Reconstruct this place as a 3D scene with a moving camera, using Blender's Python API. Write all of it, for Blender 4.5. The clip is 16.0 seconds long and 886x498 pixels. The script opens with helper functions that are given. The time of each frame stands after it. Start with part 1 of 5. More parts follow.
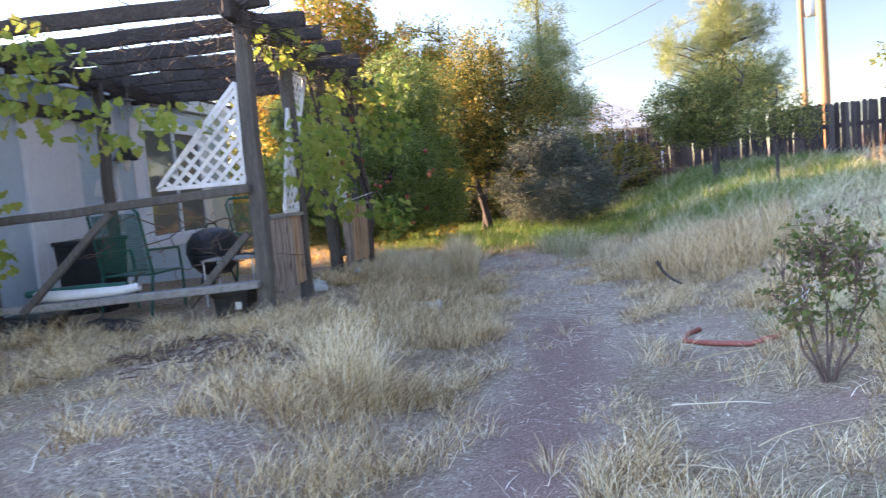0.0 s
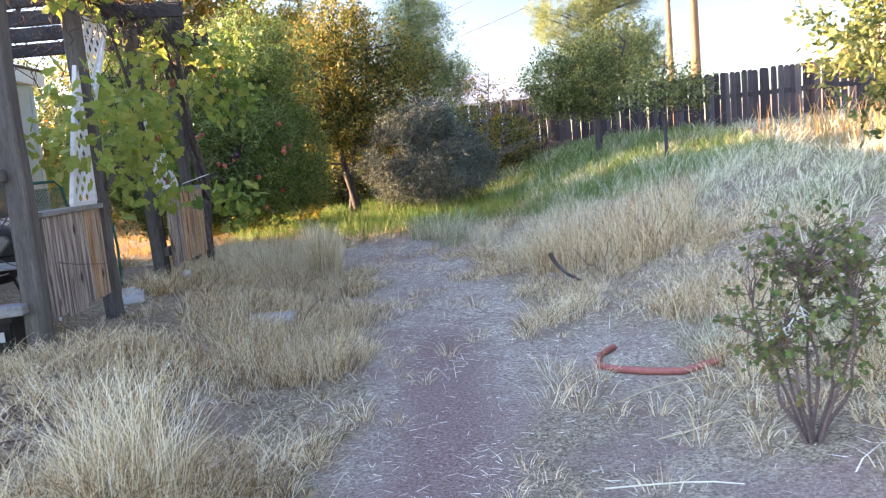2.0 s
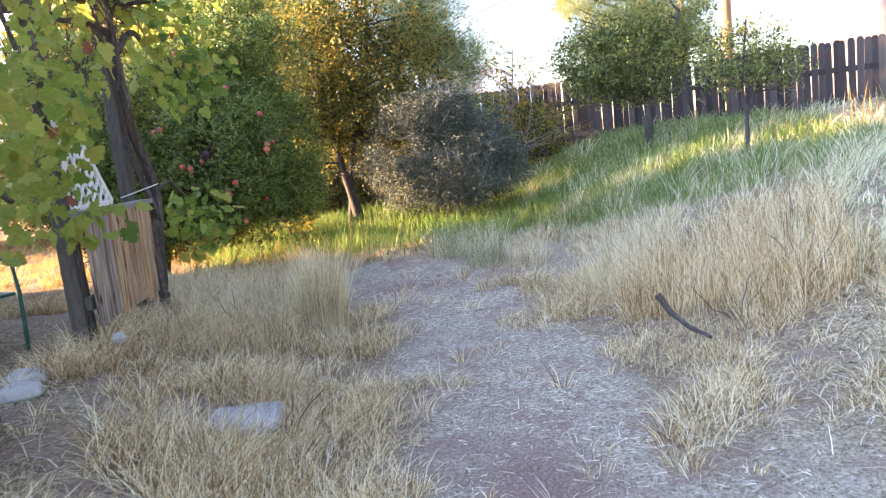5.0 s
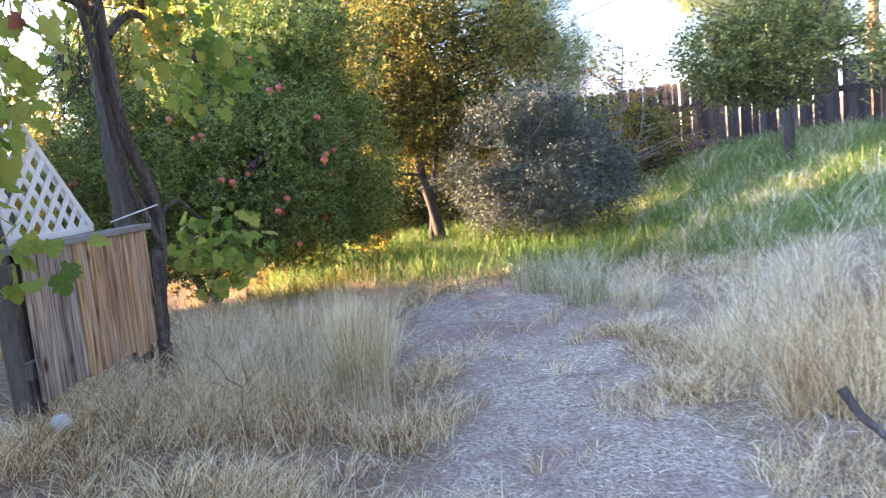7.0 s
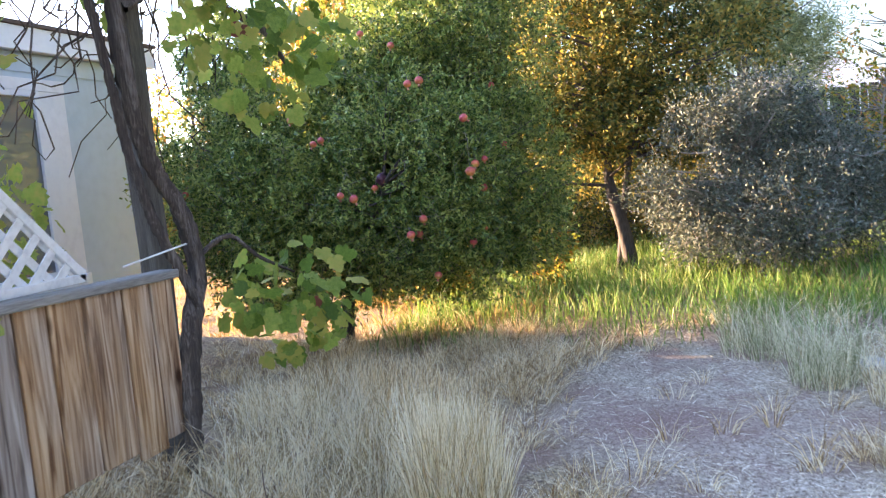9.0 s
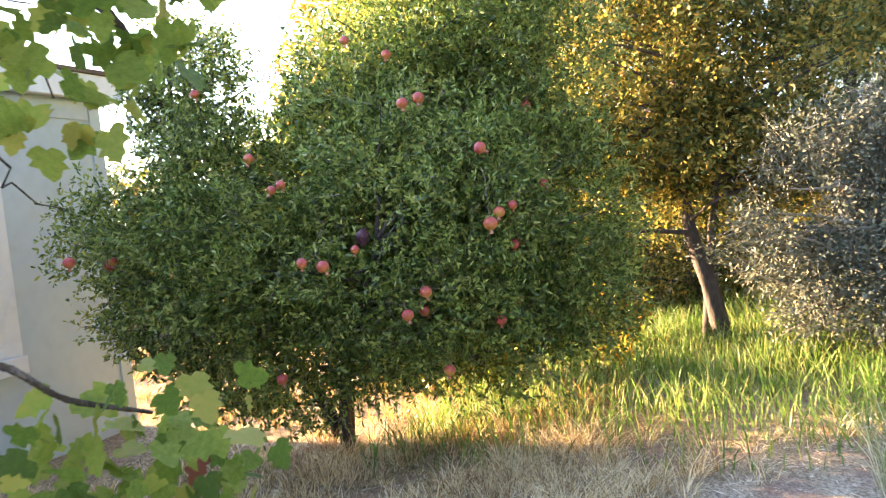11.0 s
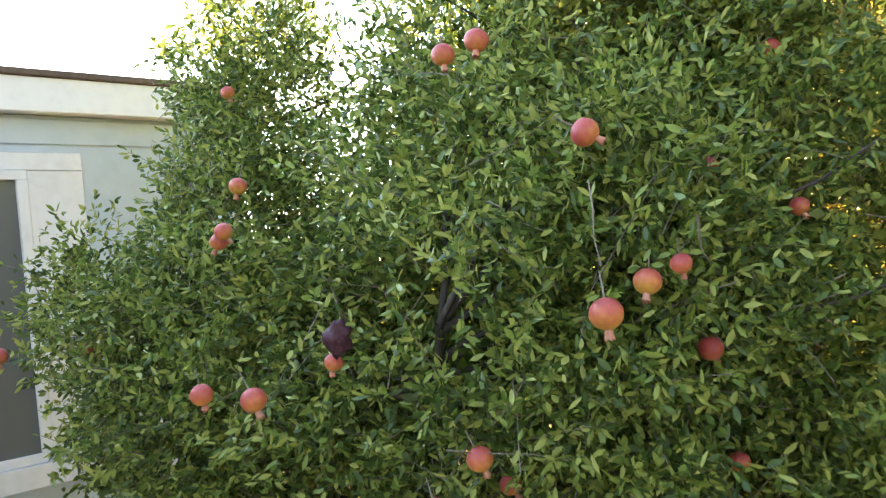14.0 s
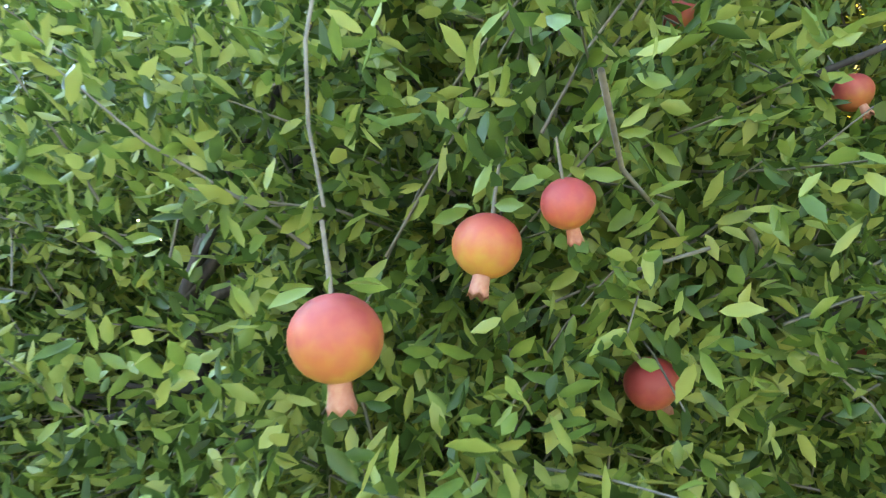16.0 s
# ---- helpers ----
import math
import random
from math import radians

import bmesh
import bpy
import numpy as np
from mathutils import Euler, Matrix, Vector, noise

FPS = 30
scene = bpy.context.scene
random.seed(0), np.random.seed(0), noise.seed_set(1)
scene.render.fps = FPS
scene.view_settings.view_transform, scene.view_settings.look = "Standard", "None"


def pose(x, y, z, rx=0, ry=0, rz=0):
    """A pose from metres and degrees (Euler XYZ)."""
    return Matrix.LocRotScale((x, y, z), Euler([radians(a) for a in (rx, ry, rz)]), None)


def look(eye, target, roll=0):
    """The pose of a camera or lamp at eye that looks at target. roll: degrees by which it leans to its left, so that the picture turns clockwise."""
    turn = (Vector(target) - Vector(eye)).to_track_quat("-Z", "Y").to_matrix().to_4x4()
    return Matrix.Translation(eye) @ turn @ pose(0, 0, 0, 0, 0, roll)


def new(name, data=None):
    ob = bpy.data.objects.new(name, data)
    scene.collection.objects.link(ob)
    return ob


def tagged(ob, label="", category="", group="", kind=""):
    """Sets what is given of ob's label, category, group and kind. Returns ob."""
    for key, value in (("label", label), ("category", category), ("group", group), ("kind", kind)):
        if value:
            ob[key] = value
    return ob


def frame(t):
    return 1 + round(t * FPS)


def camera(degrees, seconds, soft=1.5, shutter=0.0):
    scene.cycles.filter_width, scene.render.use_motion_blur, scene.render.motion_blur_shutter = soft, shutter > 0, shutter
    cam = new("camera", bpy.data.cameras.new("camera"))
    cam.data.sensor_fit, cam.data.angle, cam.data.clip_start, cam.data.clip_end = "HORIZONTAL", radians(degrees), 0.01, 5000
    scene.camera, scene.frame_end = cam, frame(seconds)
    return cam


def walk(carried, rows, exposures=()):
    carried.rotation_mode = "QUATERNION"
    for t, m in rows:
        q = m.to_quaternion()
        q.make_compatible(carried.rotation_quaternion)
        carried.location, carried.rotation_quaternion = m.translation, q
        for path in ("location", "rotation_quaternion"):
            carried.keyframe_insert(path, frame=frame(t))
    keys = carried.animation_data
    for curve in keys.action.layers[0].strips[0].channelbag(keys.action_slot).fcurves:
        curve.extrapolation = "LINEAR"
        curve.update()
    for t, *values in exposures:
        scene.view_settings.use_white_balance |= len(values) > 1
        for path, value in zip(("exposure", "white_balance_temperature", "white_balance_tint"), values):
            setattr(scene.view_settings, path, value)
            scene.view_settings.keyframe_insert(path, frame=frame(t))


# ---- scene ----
cam = camera(58.3, 16.0, soft=1.2, shutter=0.3)
METRES, EYE, TILT, LEAN, TURN = 13.0, 1.45, 0.0, 0.0, 2.2
PATH = [
    (0, (-0.172, 0.788, 1.338), (-0.355, 2.773, 1.167), -4.9),
    (0.5, (-0.244, 1.15, 1.378), (-0.205, 3.141, 1.193), -4.2),
    (1, (-0.186, 1.515, 1.365), (-0.066, 3.502, 1.176), -3.9),
    (1.5, (-0.122, 1.871, 1.355), (0.015, 3.855, 1.147), -4.1),
    (2, (-0.108, 2.285, 1.366), (0.018, 4.263, 1.103), -5.2),
    (2.5, (-0.047, 2.662, 1.356), (0.015, 4.634, 1.032), -6.8),
    (3, (-0.151, 3.065, 1.36), (-0.148, 5.031, 0.994), -8.1),
    (3.5, (-0.254, 3.46, 1.402), (-0.265, 5.42, 1.006), -8.9),
    (4, (-0.313, 3.846, 1.413), (-0.271, 5.808, 1.028), -8.1),
    (4.2, (-0.362, 4.011, 1.401), (-0.26, 5.976, 1.04), -7.3),
    (6.3, (-0.145, 5.539, 1.392), (-0.023, 7.52, 1.147), -4.6),
    (6.5, (-0.106, 5.674, 1.416), (-0.046, 7.658, 1.176), -4.9),
    (7, (-0.067, 6.121, 1.388), (-0.178, 8.104, 1.152), -5.8),
    (7.5, (0.01, 6.545, 1.412), (-0.282, 8.511, 1.195), -6.0),
    (8, (0.021, 6.968, 1.457), (-0.412, 8.906, 1.216), -5.8),
    (8.5, (0.032, 7.4, 1.449), (-0.508, 9.311, 1.209), -5.5),
    (9, (0.081, 7.807, 1.468), (-0.542, 9.697, 1.272), -5.2),
    (9.5, (0.022, 8.18, 1.474), (-0.647, 10.06, 1.339), -5.0),
    (9.7, (0.0, 8.314, 1.498), (-0.681, 10.192, 1.384), -4.9),
    (11.8, (-0.246, 10.277, 1.509), (-1.168, 12.051, 1.473), -7.2),
    (12, (-0.27, 10.445, 1.533), (-1.246, 12.191, 1.517), -7.1),
    (12.5, (-0.291, 10.83, 1.541), (-1.425, 12.477, 1.533), -6.9),
    (13, (-0.318, 11.168, 1.516), (-1.591, 12.711, 1.517), -7.0),
    (13.5, (-0.388, 11.523, 1.509), (-1.78, 12.958, 1.561), -7.1),
    (14, (-0.471, 11.854, 1.546), (-1.942, 13.206, 1.63), -7.0),
    (14.5, (-0.671, 12.097, 1.568), (-2.181, 13.406, 1.652), -7.0),
    (15, (-0.753, 12.385, 1.519), (-2.273, 13.683, 1.57), -6.6),
    (15.5, (-0.834, 12.672, 1.513), (-2.358, 13.967, 1.488), -6.4),
    (16, (-0.946, 12.836, 1.528), (-2.442, 14.16, 1.436), -5.7),
]
walk(cam, [(t, look(eye, target, roll)) for t, eye, target, roll in PATH], [(0, 2.95, 7000, 27), (2.5, 3.3, 7300, 27), (4, 3.5, 7800, 27), (7, 3.52, 6900, 28), (9.7, 3.68, 7300, 24), (12, 3.98, 8600, 21), (14.5, 4.25, 9400, 15), (15.5, 4.7, 9200, 10), (16, 4.85, 9000, 5)])

# ---- world, sun, exposure ----
SUN_FROM = Vector((-1.0, 0.2, 0.2)).normalized()
world = bpy.data.worlds.new("World")
scene.world = world
world.use_nodes = True
wn = world.node_tree
sky = wn.nodes.new("ShaderNodeTexSky")
sky.sky_type = "NISHITA"
sky.sun_disc = False
sky.sun_elevation = math.asin(SUN_FROM.z)
sky.sun_rotation = math.atan2(SUN_FROM.x, SUN_FROM.y)
sky.altitude = 2200
sky.air_density, sky.dust_density, sky.ozone_density = 1.0, 0.2, 1.2
wn.nodes["Background"].inputs["Strength"].default_value = 0.15
# a low sun: the sky brightens smoothly from the far horizon towards the sun's side
sky_dir = wn.nodes.new("ShaderNodeTexCoord")
sunward = wn.nodes.new("ShaderNodeVectorMath")
sunward.operation = "DOT_PRODUCT"
sunward.inputs[1].default_value = Vector((-0.85, -0.1, 0.52)).normalized()
wn.links.new(sky_dir.outputs["Generated"], sunward.inputs[0])
glow = wn.nodes.new("ShaderNodeMapRange")
glow.interpolation_type = "SMOOTHSTEP"
for key, value in (("From Min", -0.25), ("From Max", 1.0), ("To Min", 0.27), ("To Max", 1.6)):
    glow.inputs[key].default_value = value
wn.links.new(sunward.outputs["Value"], glow.inputs["Value"])
dim = wn.nodes.new("ShaderNodeVectorMath")
dim.operation = "SCALE"
wn.links.new(sky.outputs[0], dim.inputs[0])
wn.links.new(glow.outputs["Result"], dim.inputs["Scale"])
wn.links.new(dim.outputs["Vector"], wn.nodes["Background"].inputs["Color"])
sun = new("sun", bpy.data.lights.new("sun", "SUN"))
sun.data.energy, sun.data.angle, sun.data.color = 5.0, radians(0.6), (1.0, 0.74, 0.43)
sun.matrix_world = look(SUN_FROM * 60, (0, 0, 0))

R = np.random.default_rng(7)


# ---- materials ----
def mat(name, cols, scale=6.0, rough=0.85, bump=0.0, rand="", trans=0.0, stretch=(1, 1, 1), spec=0.3, metal=0.0, fine=8.0, amp=0.55):
    """Noise at two scales through a ramp of colours; rand adds a shift per island or per object."""
    m = bpy.data.materials.new(name)
    m.use_nodes = True
    t = m.node_tree
    L, N = t.links.new, t.nodes
    b = N["Principled BSDF"]
    b.inputs["Roughness"].default_value = rough
    b.inputs["Metallic"].default_value = metal
    b.inputs["Specular IOR Level"].default_value = spec
    co = N.new("ShaderNodeTexCoord")
    mp = N.new("ShaderNodeMapping")
    mp.inputs["Scale"].default_value = stretch
    L(co.outputs["Object"], mp.inputs[0])
    n1 = N.new("ShaderNodeTexNoise")
    n1.inputs["Scale"].default_value, n1.inputs["Detail"].default_value = scale, 4
    n2 = N.new("ShaderNodeTexNoise")
    n2.inputs["Scale"].default_value, n2.inputs["Detail"].default_value = scale * fine, 3
    for n in (n1, n2):
        L(mp.outputs[0], n.inputs["Vector"])
    mix = N.new("ShaderNodeMath")
    mix.operation = "MULTIPLY_ADD"
    mix.inputs[1].default_value = 0.5
    L(n2.outputs["Fac"], mix.inputs[0])
    half = N.new("ShaderNodeMath")
    half.operation = "MULTIPLY"
    half.inputs[1].default_value = 0.5
    L(n1.outputs["Fac"], half.inputs[0])
    L(half.outputs[0], mix.inputs[2])
    val = mix.outputs[0]
    if rand:
        src = N.new("ShaderNodeNewGeometry").outputs["Random Per Island"] if rand == "island" else N.new("ShaderNodeObjectInfo").outputs["Random"]
        sub = N.new("ShaderNodeMath")
        sub.operation = "MULTIPLY_ADD"
        sub.inputs[1].default_value, sub.inputs[2].default_value = amp, -0.5 * amp
        L(src, sub.inputs[0])
        add = N.new("ShaderNodeMath")
        L(val, add.inputs[0])
        L(sub.outputs[0], add.inputs[1])
        val = add.outputs[0]
    ramp = N.new("ShaderNodeValToRGB")
    el = ramp.color_ramp.elements
    k = len(cols)
    for i, c in enumerate(cols):
        pos = 0.24 + 0.52 * i / max(1, k - 1)
        e = el[i] if i < 2 else el.new(pos)
        e.position, e.color = pos, (*c, 1)
    L(val, ramp.inputs[0])
    L(ramp.outputs[0], b.inputs["Base Color"])
    if bump:
        bp = N.new("ShaderNodeBump")
        bp.inputs["Strength"].default_value, bp.inputs["Distance"].default_value = bump, 0.01
        L(mix.outputs[0], bp.inputs["Height"])
        L(bp.outputs[0], b.inputs["Normal"])
    if trans:
        tr = N.new("ShaderNodeBsdfTranslucent")
        L(ramp.outputs[0], tr.inputs[0])
        ms = N.new("ShaderNodeMixShader")
        ms.inputs[0].default_value = trans
        L(b.outputs[0], ms.inputs[1])
        L(tr.outputs[0], ms.inputs[2])
        L(ms.outputs[0], N["Material Output"].inputs[0])
    return m


M_POM = mat("pomegranate_leaf", [(0.05, 0.1, 0.024), (0.12, 0.2, 0.043), (0.21, 0.295, 0.066), (0.34, 0.38, 0.105)], 3, 0.36, rand="island", trans=0.34, spec=0.45, amp=0.8)
M_GRAPE = mat("grape_leaf", [(0.09, 0.16, 0.03), (0.17, 0.26, 0.045), (0.28, 0.36, 0.07), (0.42, 0.38, 0.09)], 5, 0.55, rand="object", trans=0.5)
M_GOLD = mat("golden_leaf", [(0.09, 0.14, 0.025), (0.24, 0.25, 0.04), (0.42, 0.33, 0.05), (0.46, 0.2, 0.05)], 2, 0.55, rand="island", trans=0.5, amp=0.7)
M_AUTUMN = mat("autumn_leaf", [(0.045, 0.07, 0.02), (0.11, 0.135, 0.035), (0.2, 0.19, 0.045), (0.34, 0.25, 0.06)], 2, 0.55, rand="island", trans=0.42, amp=0.8)
M_OLIVE = mat("olive_leaf", [(0.03, 0.045, 0.03), (0.075, 0.098, 0.072), (0.12, 0.14, 0.11), (0.18, 0.19, 0.16)], 3, 0.65, rand="island", trans=0.1)
M_DULL = mat("fruit_tree_leaf", [(0.055, 0.085, 0.028), (0.11, 0.145, 0.045), (0.19, 0.215, 0.07), (0.33, 0.31, 0.11)], 3, 0.55, rand="island", trans=0.38)
M_PINE = mat("pine_needle", [(0.1, 0.15, 0.07), (0.17, 0.22, 0.09), (0.26, 0.3, 0.12), (0.36, 0.37, 0.14)], 2, 0.6, rand="island", trans=0.35)
M_SHRUB = mat("shrub_leaf", [(0.08, 0.12, 0.035), (0.13, 0.18, 0.05), (0.19, 0.22, 0.07), (0.26, 0.18, 0.07)], 5, 0.5, rand="island", trans=0.35)
M_RED = mat("red_grape_leaf", [(0.2, 0.06, 0.04), (0.3, 0.1, 0.06), (0.36, 0.2, 0.08)], 5, 0.6, rand="object", trans=0.4)
M_BARK = mat("grey_bark", [(0.032, 0.027, 0.029), (0.068, 0.058, 0.06), (0.125, 0.108, 0.112)], 9, 0.95, bump=0.8, stretch=(1, 1, 0.25))
M_VINE = mat("vine_bark", [(0.022, 0.017, 0.016), (0.075, 0.06, 0.054), (0.24, 0.21, 0.19)], 18, 0.95, bump=1.0, stretch=(1, 1, 0.08))
M_TWIG = mat("pale_twig", [(0.13, 0.115, 0.1), (0.22, 0.2, 0.175), (0.32, 0.29, 0.26)], 12, 0.9, bump=0.3)
M_DTWIG = mat("dark_twig", [(0.09, 0.06, 0.05), (0.15, 0.1, 0.085), (0.22, 0.16, 0.14)], 12, 0.9, bump=0.3)
M_STRAW = mat("dry_straw", [(0.24, 0.14, 0.065), (0.64, 0.44, 0.22), (0.89, 0.69, 0.4), (0.96, 0.85, 0.6)], 3, 0.7, rand="island", trans=0.25, amp=0.8)
M_PALE = mat("pale_straw", [(0.4, 0.3, 0.16), (0.76, 0.62, 0.38), (0.9, 0.79, 0.55), (0.94, 0.87, 0.69)], 3, 0.7, rand="island", trans=0.3, amp=0.8)
M_LITTER = mat("straw_litter", [(0.28, 0.2, 0.13), (0.6, 0.49, 0.35), (0.8, 0.69, 0.52), (0.92, 0.84, 0.69)], 3, 0.85, rand="island", amp=0.8)
M_GREEN = mat("green_grass", [(0.07, 0.15, 0.03), (0.12, 0.24, 0.045), (0.2, 0.32, 0.075), (0.34, 0.36, 0.15)], 2, 0.6, rand="island", trans=0.32, amp=0.7)
M_HILLG = mat("hill_grass", [(0.2, 0.22, 0.11), (0.5, 0.5, 0.3), (0.74, 0.69, 0.46), (0.88, 0.82, 0.62)], 2, 0.7, rand="island", trans=0.3, amp=0.8)
M_WEED = mat("dry_weed", [(0.28, 0.17, 0.07), (0.42, 0.29, 0.11), (0.54, 0.38, 0.16)], 3, 0.8, rand="island", trans=0.35)
M_POST = mat("weathered_post", [(0.05, 0.045, 0.042), (0.11, 0.1, 0.09), (0.2, 0.185, 0.17)], 5, 0.92, bump=0.6, stretch=(6, 6, 0.4))
# overhead timber: darker than the posts, its backlit shade put into the colour
M_BEAM = mat("weathered_backlit_beam", [(0.025, 0.021, 0.02), (0.055, 0.046, 0.042), (0.11, 0.095, 0.085)], 5, 0.92, bump=0.5)
M_CAP = mat("weathered_cap", [(0.13, 0.12, 0.11), (0.25, 0.24, 0.23), (0.36, 0.35, 0.34)], 4, 0.9, bump=0.4, stretch=(6, 0.5, 6))
M_LATT = mat("white_lattice_paint", [(0.5, 0.5, 0.5), (0.72, 0.72, 0.72), (0.8, 0.8, 0.8)], 5, 0.7, bump=0.15)
M_FENCE = mat("fence_board", [(0.03, 0.022, 0.022), (0.055, 0.042, 0.04), (0.1, 0.08, 0.075)], 2.5, 0.9, bump=0.5, rand="object", stretch=(6, 6, 0.4))
M_HWALL = mat("blue_grey_siding", [(0.4, 0.5, 0.6), (0.46, 0.57, 0.68), (0.5, 0.61, 0.72)], 1.5, 0.75, bump=0.1)
M_WHITE = mat("white_trim", [(0.62, 0.66, 0.73), (0.72, 0.76, 0.83), (0.76, 0.8, 0.86)], 2, 0.6, bump=0.05)
M_ROOF = mat("roof_edge", [(0.07, 0.05, 0.045), (0.12, 0.09, 0.08), (0.17, 0.13, 0.11)], 5, 0.9, bump=0.3)
M_CONC = mat("concrete", [(0.3, 0.3, 0.31), (0.4, 0.4, 0.41), (0.48, 0.48, 0.49)], 3, 0.9, bump=0.2)
M_BLACK = mat("black_plastic", [(0.012, 0.012, 0.014), (0.022, 0.022, 0.025), (0.035, 0.035, 0.038)], 4, 0.45, bump=0.05)
M_GPAINT = mat("green_paint_metal", [(0.01, 0.075, 0.06), (0.018, 0.11, 0.09), (0.03, 0.15, 0.12)], 5, 0.45, bump=0.05)
M_WPLAST = mat("white_plastic", [(0.6, 0.62, 0.63), (0.7, 0.72, 0.73), (0.76, 0.78, 0.78)], 4, 0.4)
M_IRON = mat("dark_iron", [(0.02, 0.02, 0.022), (0.04, 0.038, 0.036), (0.07, 0.06, 0.055)], 8, 0.6, bump=0.2, metal=0.6)
M_POLE = mat("pole_wood", [(0.2, 0.11, 0.06), (0.32, 0.18, 0.1), (0.42, 0.26, 0.15)], 3, 0.9, bump=0.4, stretch=(5, 5, 0.3))
M_HOSE = mat("red_hose", [(0.25, 0.07, 0.055), (0.36, 0.11, 0.085), (0.42, 0.17, 0.13)], 8, 0.6, bump=0.1)
M_STONE = mat("pale_stone", [(0.3, 0.29, 0.27), (0.42, 0.41, 0.39), (0.55, 0.54, 0.52)], 6, 0.9, bump=0.5)


def plank_wood():
    """Rough sawn board: fine upright grain, knots, each board between orange-tan and grey."""
    m = bpy.data.materials.new("rough_plank")
    m.use_nodes = True
    t = m.node_tree
    L, N = t.links.new, t.nodes
    bs = N["Principled BSDF"]
    bs.inputs["Roughness"].default_value = 0.88
    bs.inputs["Specular IOR Level"].default_value = 0.2
    co, info = N.new("ShaderNodeTexCoord"), N.new("ShaderNodeObjectInfo")
    off = N.new("ShaderNodeVectorMath")
    off.operation = "MULTIPLY_ADD"
    off.inputs[1].default_value = (3.0, 7.0, 11.0)
    L(info.outputs["Random"], off.inputs[0])
    L(co.outputs["Object"], off.inputs[2])

    def tex(kind, scale, stretch, detail=5):
        mp = N.new("ShaderNodeMapping")
        mp.inputs["Scale"].default_value = stretch
        L(off.outputs[0], mp.inputs[0])
        n = N.new(kind)
        n.inputs["Scale"].default_value = scale
        n.inputs["Detail"].default_value = detail
        L(mp.outputs[0], n.inputs["Vector"])
        return n

    def ramp(src, stops):
        r = N.new("ShaderNodeValToRGB")
        for i, (p, c) in enumerate(stops):
            e = r.color_ramp.elements[i] if i < 2 else r.color_ramp.elements.new(p)
            e.position, e.color = p, (*c, 1)
        L(src, r.inputs[0])
        return r.outputs[0]

    def mixc(f, x, y, mode="MIX", fac=None):
        n = N.new("ShaderNodeMix")
        n.data_type, n.blend_type = "RGBA", mode
        if fac is None:
            L(f, n.inputs[0])
        else:
            n.inputs[0].default_value = fac
        L(x, n.inputs[6])
        L(y, n.inputs[7])
        return n.outputs[2]

    grain = tex("ShaderNodeTexNoise", 7, (5, 5, 0.32), 8)
    grain.inputs["Distortion"].default_value = 1.1
    warm = ramp(grain.outputs["Fac"], [(0.33, (0.16, 0.075, 0.035)), (0.48, (0.4, 0.235, 0.125)), (0.66, (0.6, 0.42, 0.27))])
    cold = ramp(grain.outputs["Fac"], [(0.33, (0.09, 0.065, 0.055)), (0.48, (0.27, 0.215, 0.185)), (0.66, (0.47, 0.41, 0.37))])
    patch = tex("ShaderNodeTexNoise", 2.2, (2.5, 2.5, 0.6), 4)
    add = N.new("ShaderNodeMath")
    add.operation = "MULTIPLY_ADD"
    add.inputs[1].default_value = 0.7
    L(info.outputs["Random"], add.inputs[0])
    L(patch.outputs["Fac"], add.inputs[2])
    sel = ramp(add.outputs[0], [(0.45, (0, 0, 0)), (0.88, (1, 1, 1))])
    c = mixc(sel, warm, cold)
    kn = tex("ShaderNodeTexVoronoi", 5.5, (1, 1, 0.6), 0)
    knot = ramp(kn.outputs["Distance"], [(0.06, (0.22, 0.16, 0.13)), (0.16, (1, 1, 1))])
    c = mixc(None, c, knot, "MULTIPLY", 1.0)
    L(c, bs.inputs["Base Color"])
    bp = N.new("ShaderNodeBump")
    bp.inputs["Strength"].default_value, bp.inputs["Distance"].default_value = 0.6, 0.006
    L(grain.outputs["Fac"], bp.inputs["Height"])
    L(bp.outputs[0], bs.inputs["Normal"])
    return m


M_PLANK = plank_wood()


def fruit_skin():
    """Red over the shoulders, running to yellow below, mottled, each fruit a little different."""
    m = bpy.data.materials.new("pomegranate_skin")
    m.use_nodes = True
    t = m.node_tree
    L, N = t.links.new, t.nodes
    bs = N["Principled BSDF"]
    bs.inputs["Roughness"].default_value = 0.5
    co = N.new("ShaderNodeTexCoord")
    sep = N.new("ShaderNodeSeparateXYZ")
    L(co.outputs["Object"], sep.inputs[0])
    nz = N.new("ShaderNodeTexNoise")
    nz.inputs["Scale"].default_value, nz.inputs["Detail"].default_value = 60, 6
    L(co.outputs["Object"], nz.inputs["Vector"])

    def math_(op, x, y, z=None):
        n = N.new("ShaderNodeMath")
        n.operation = op
        for k, v in enumerate((x, y, z)):
            if v is None:
                continue
            if isinstance(v, (int, float)):
                n.inputs[k].default_value = v
            else:
                L(v, n.inputs[k])
        return n.outputs[0]

    h = math_("MULTIPLY_ADD", sep.outputs["Z"], 13.0, 0.42)
    h = math_("MULTIPLY_ADD", nz.outputs["Fac"], 0.8, math_("SUBTRACT", h, 0.4))
    h = math_("ADD", h, math_("MULTIPLY_ADD", N.new("ShaderNodeObjectInfo").outputs["Random"], 0.4, -0.05))
    r = N.new("ShaderNodeValToRGB")
    for k, (p, c) in enumerate(((0.02, (0.52, 0.27, 0.06)), (0.28, (0.52, 0.17, 0.06)), (0.6, (0.48, 0.1, 0.065)), (0.95, (0.4, 0.055, 0.06)))):
        e = r.color_ramp.elements[k] if k < 2 else r.color_ramp.elements.new(p)
        e.position, e.color = p, (*c, 1)
    L(h, r.inputs[0])
    L(r.outputs[0], bs.inputs["Base Color"])
    return m


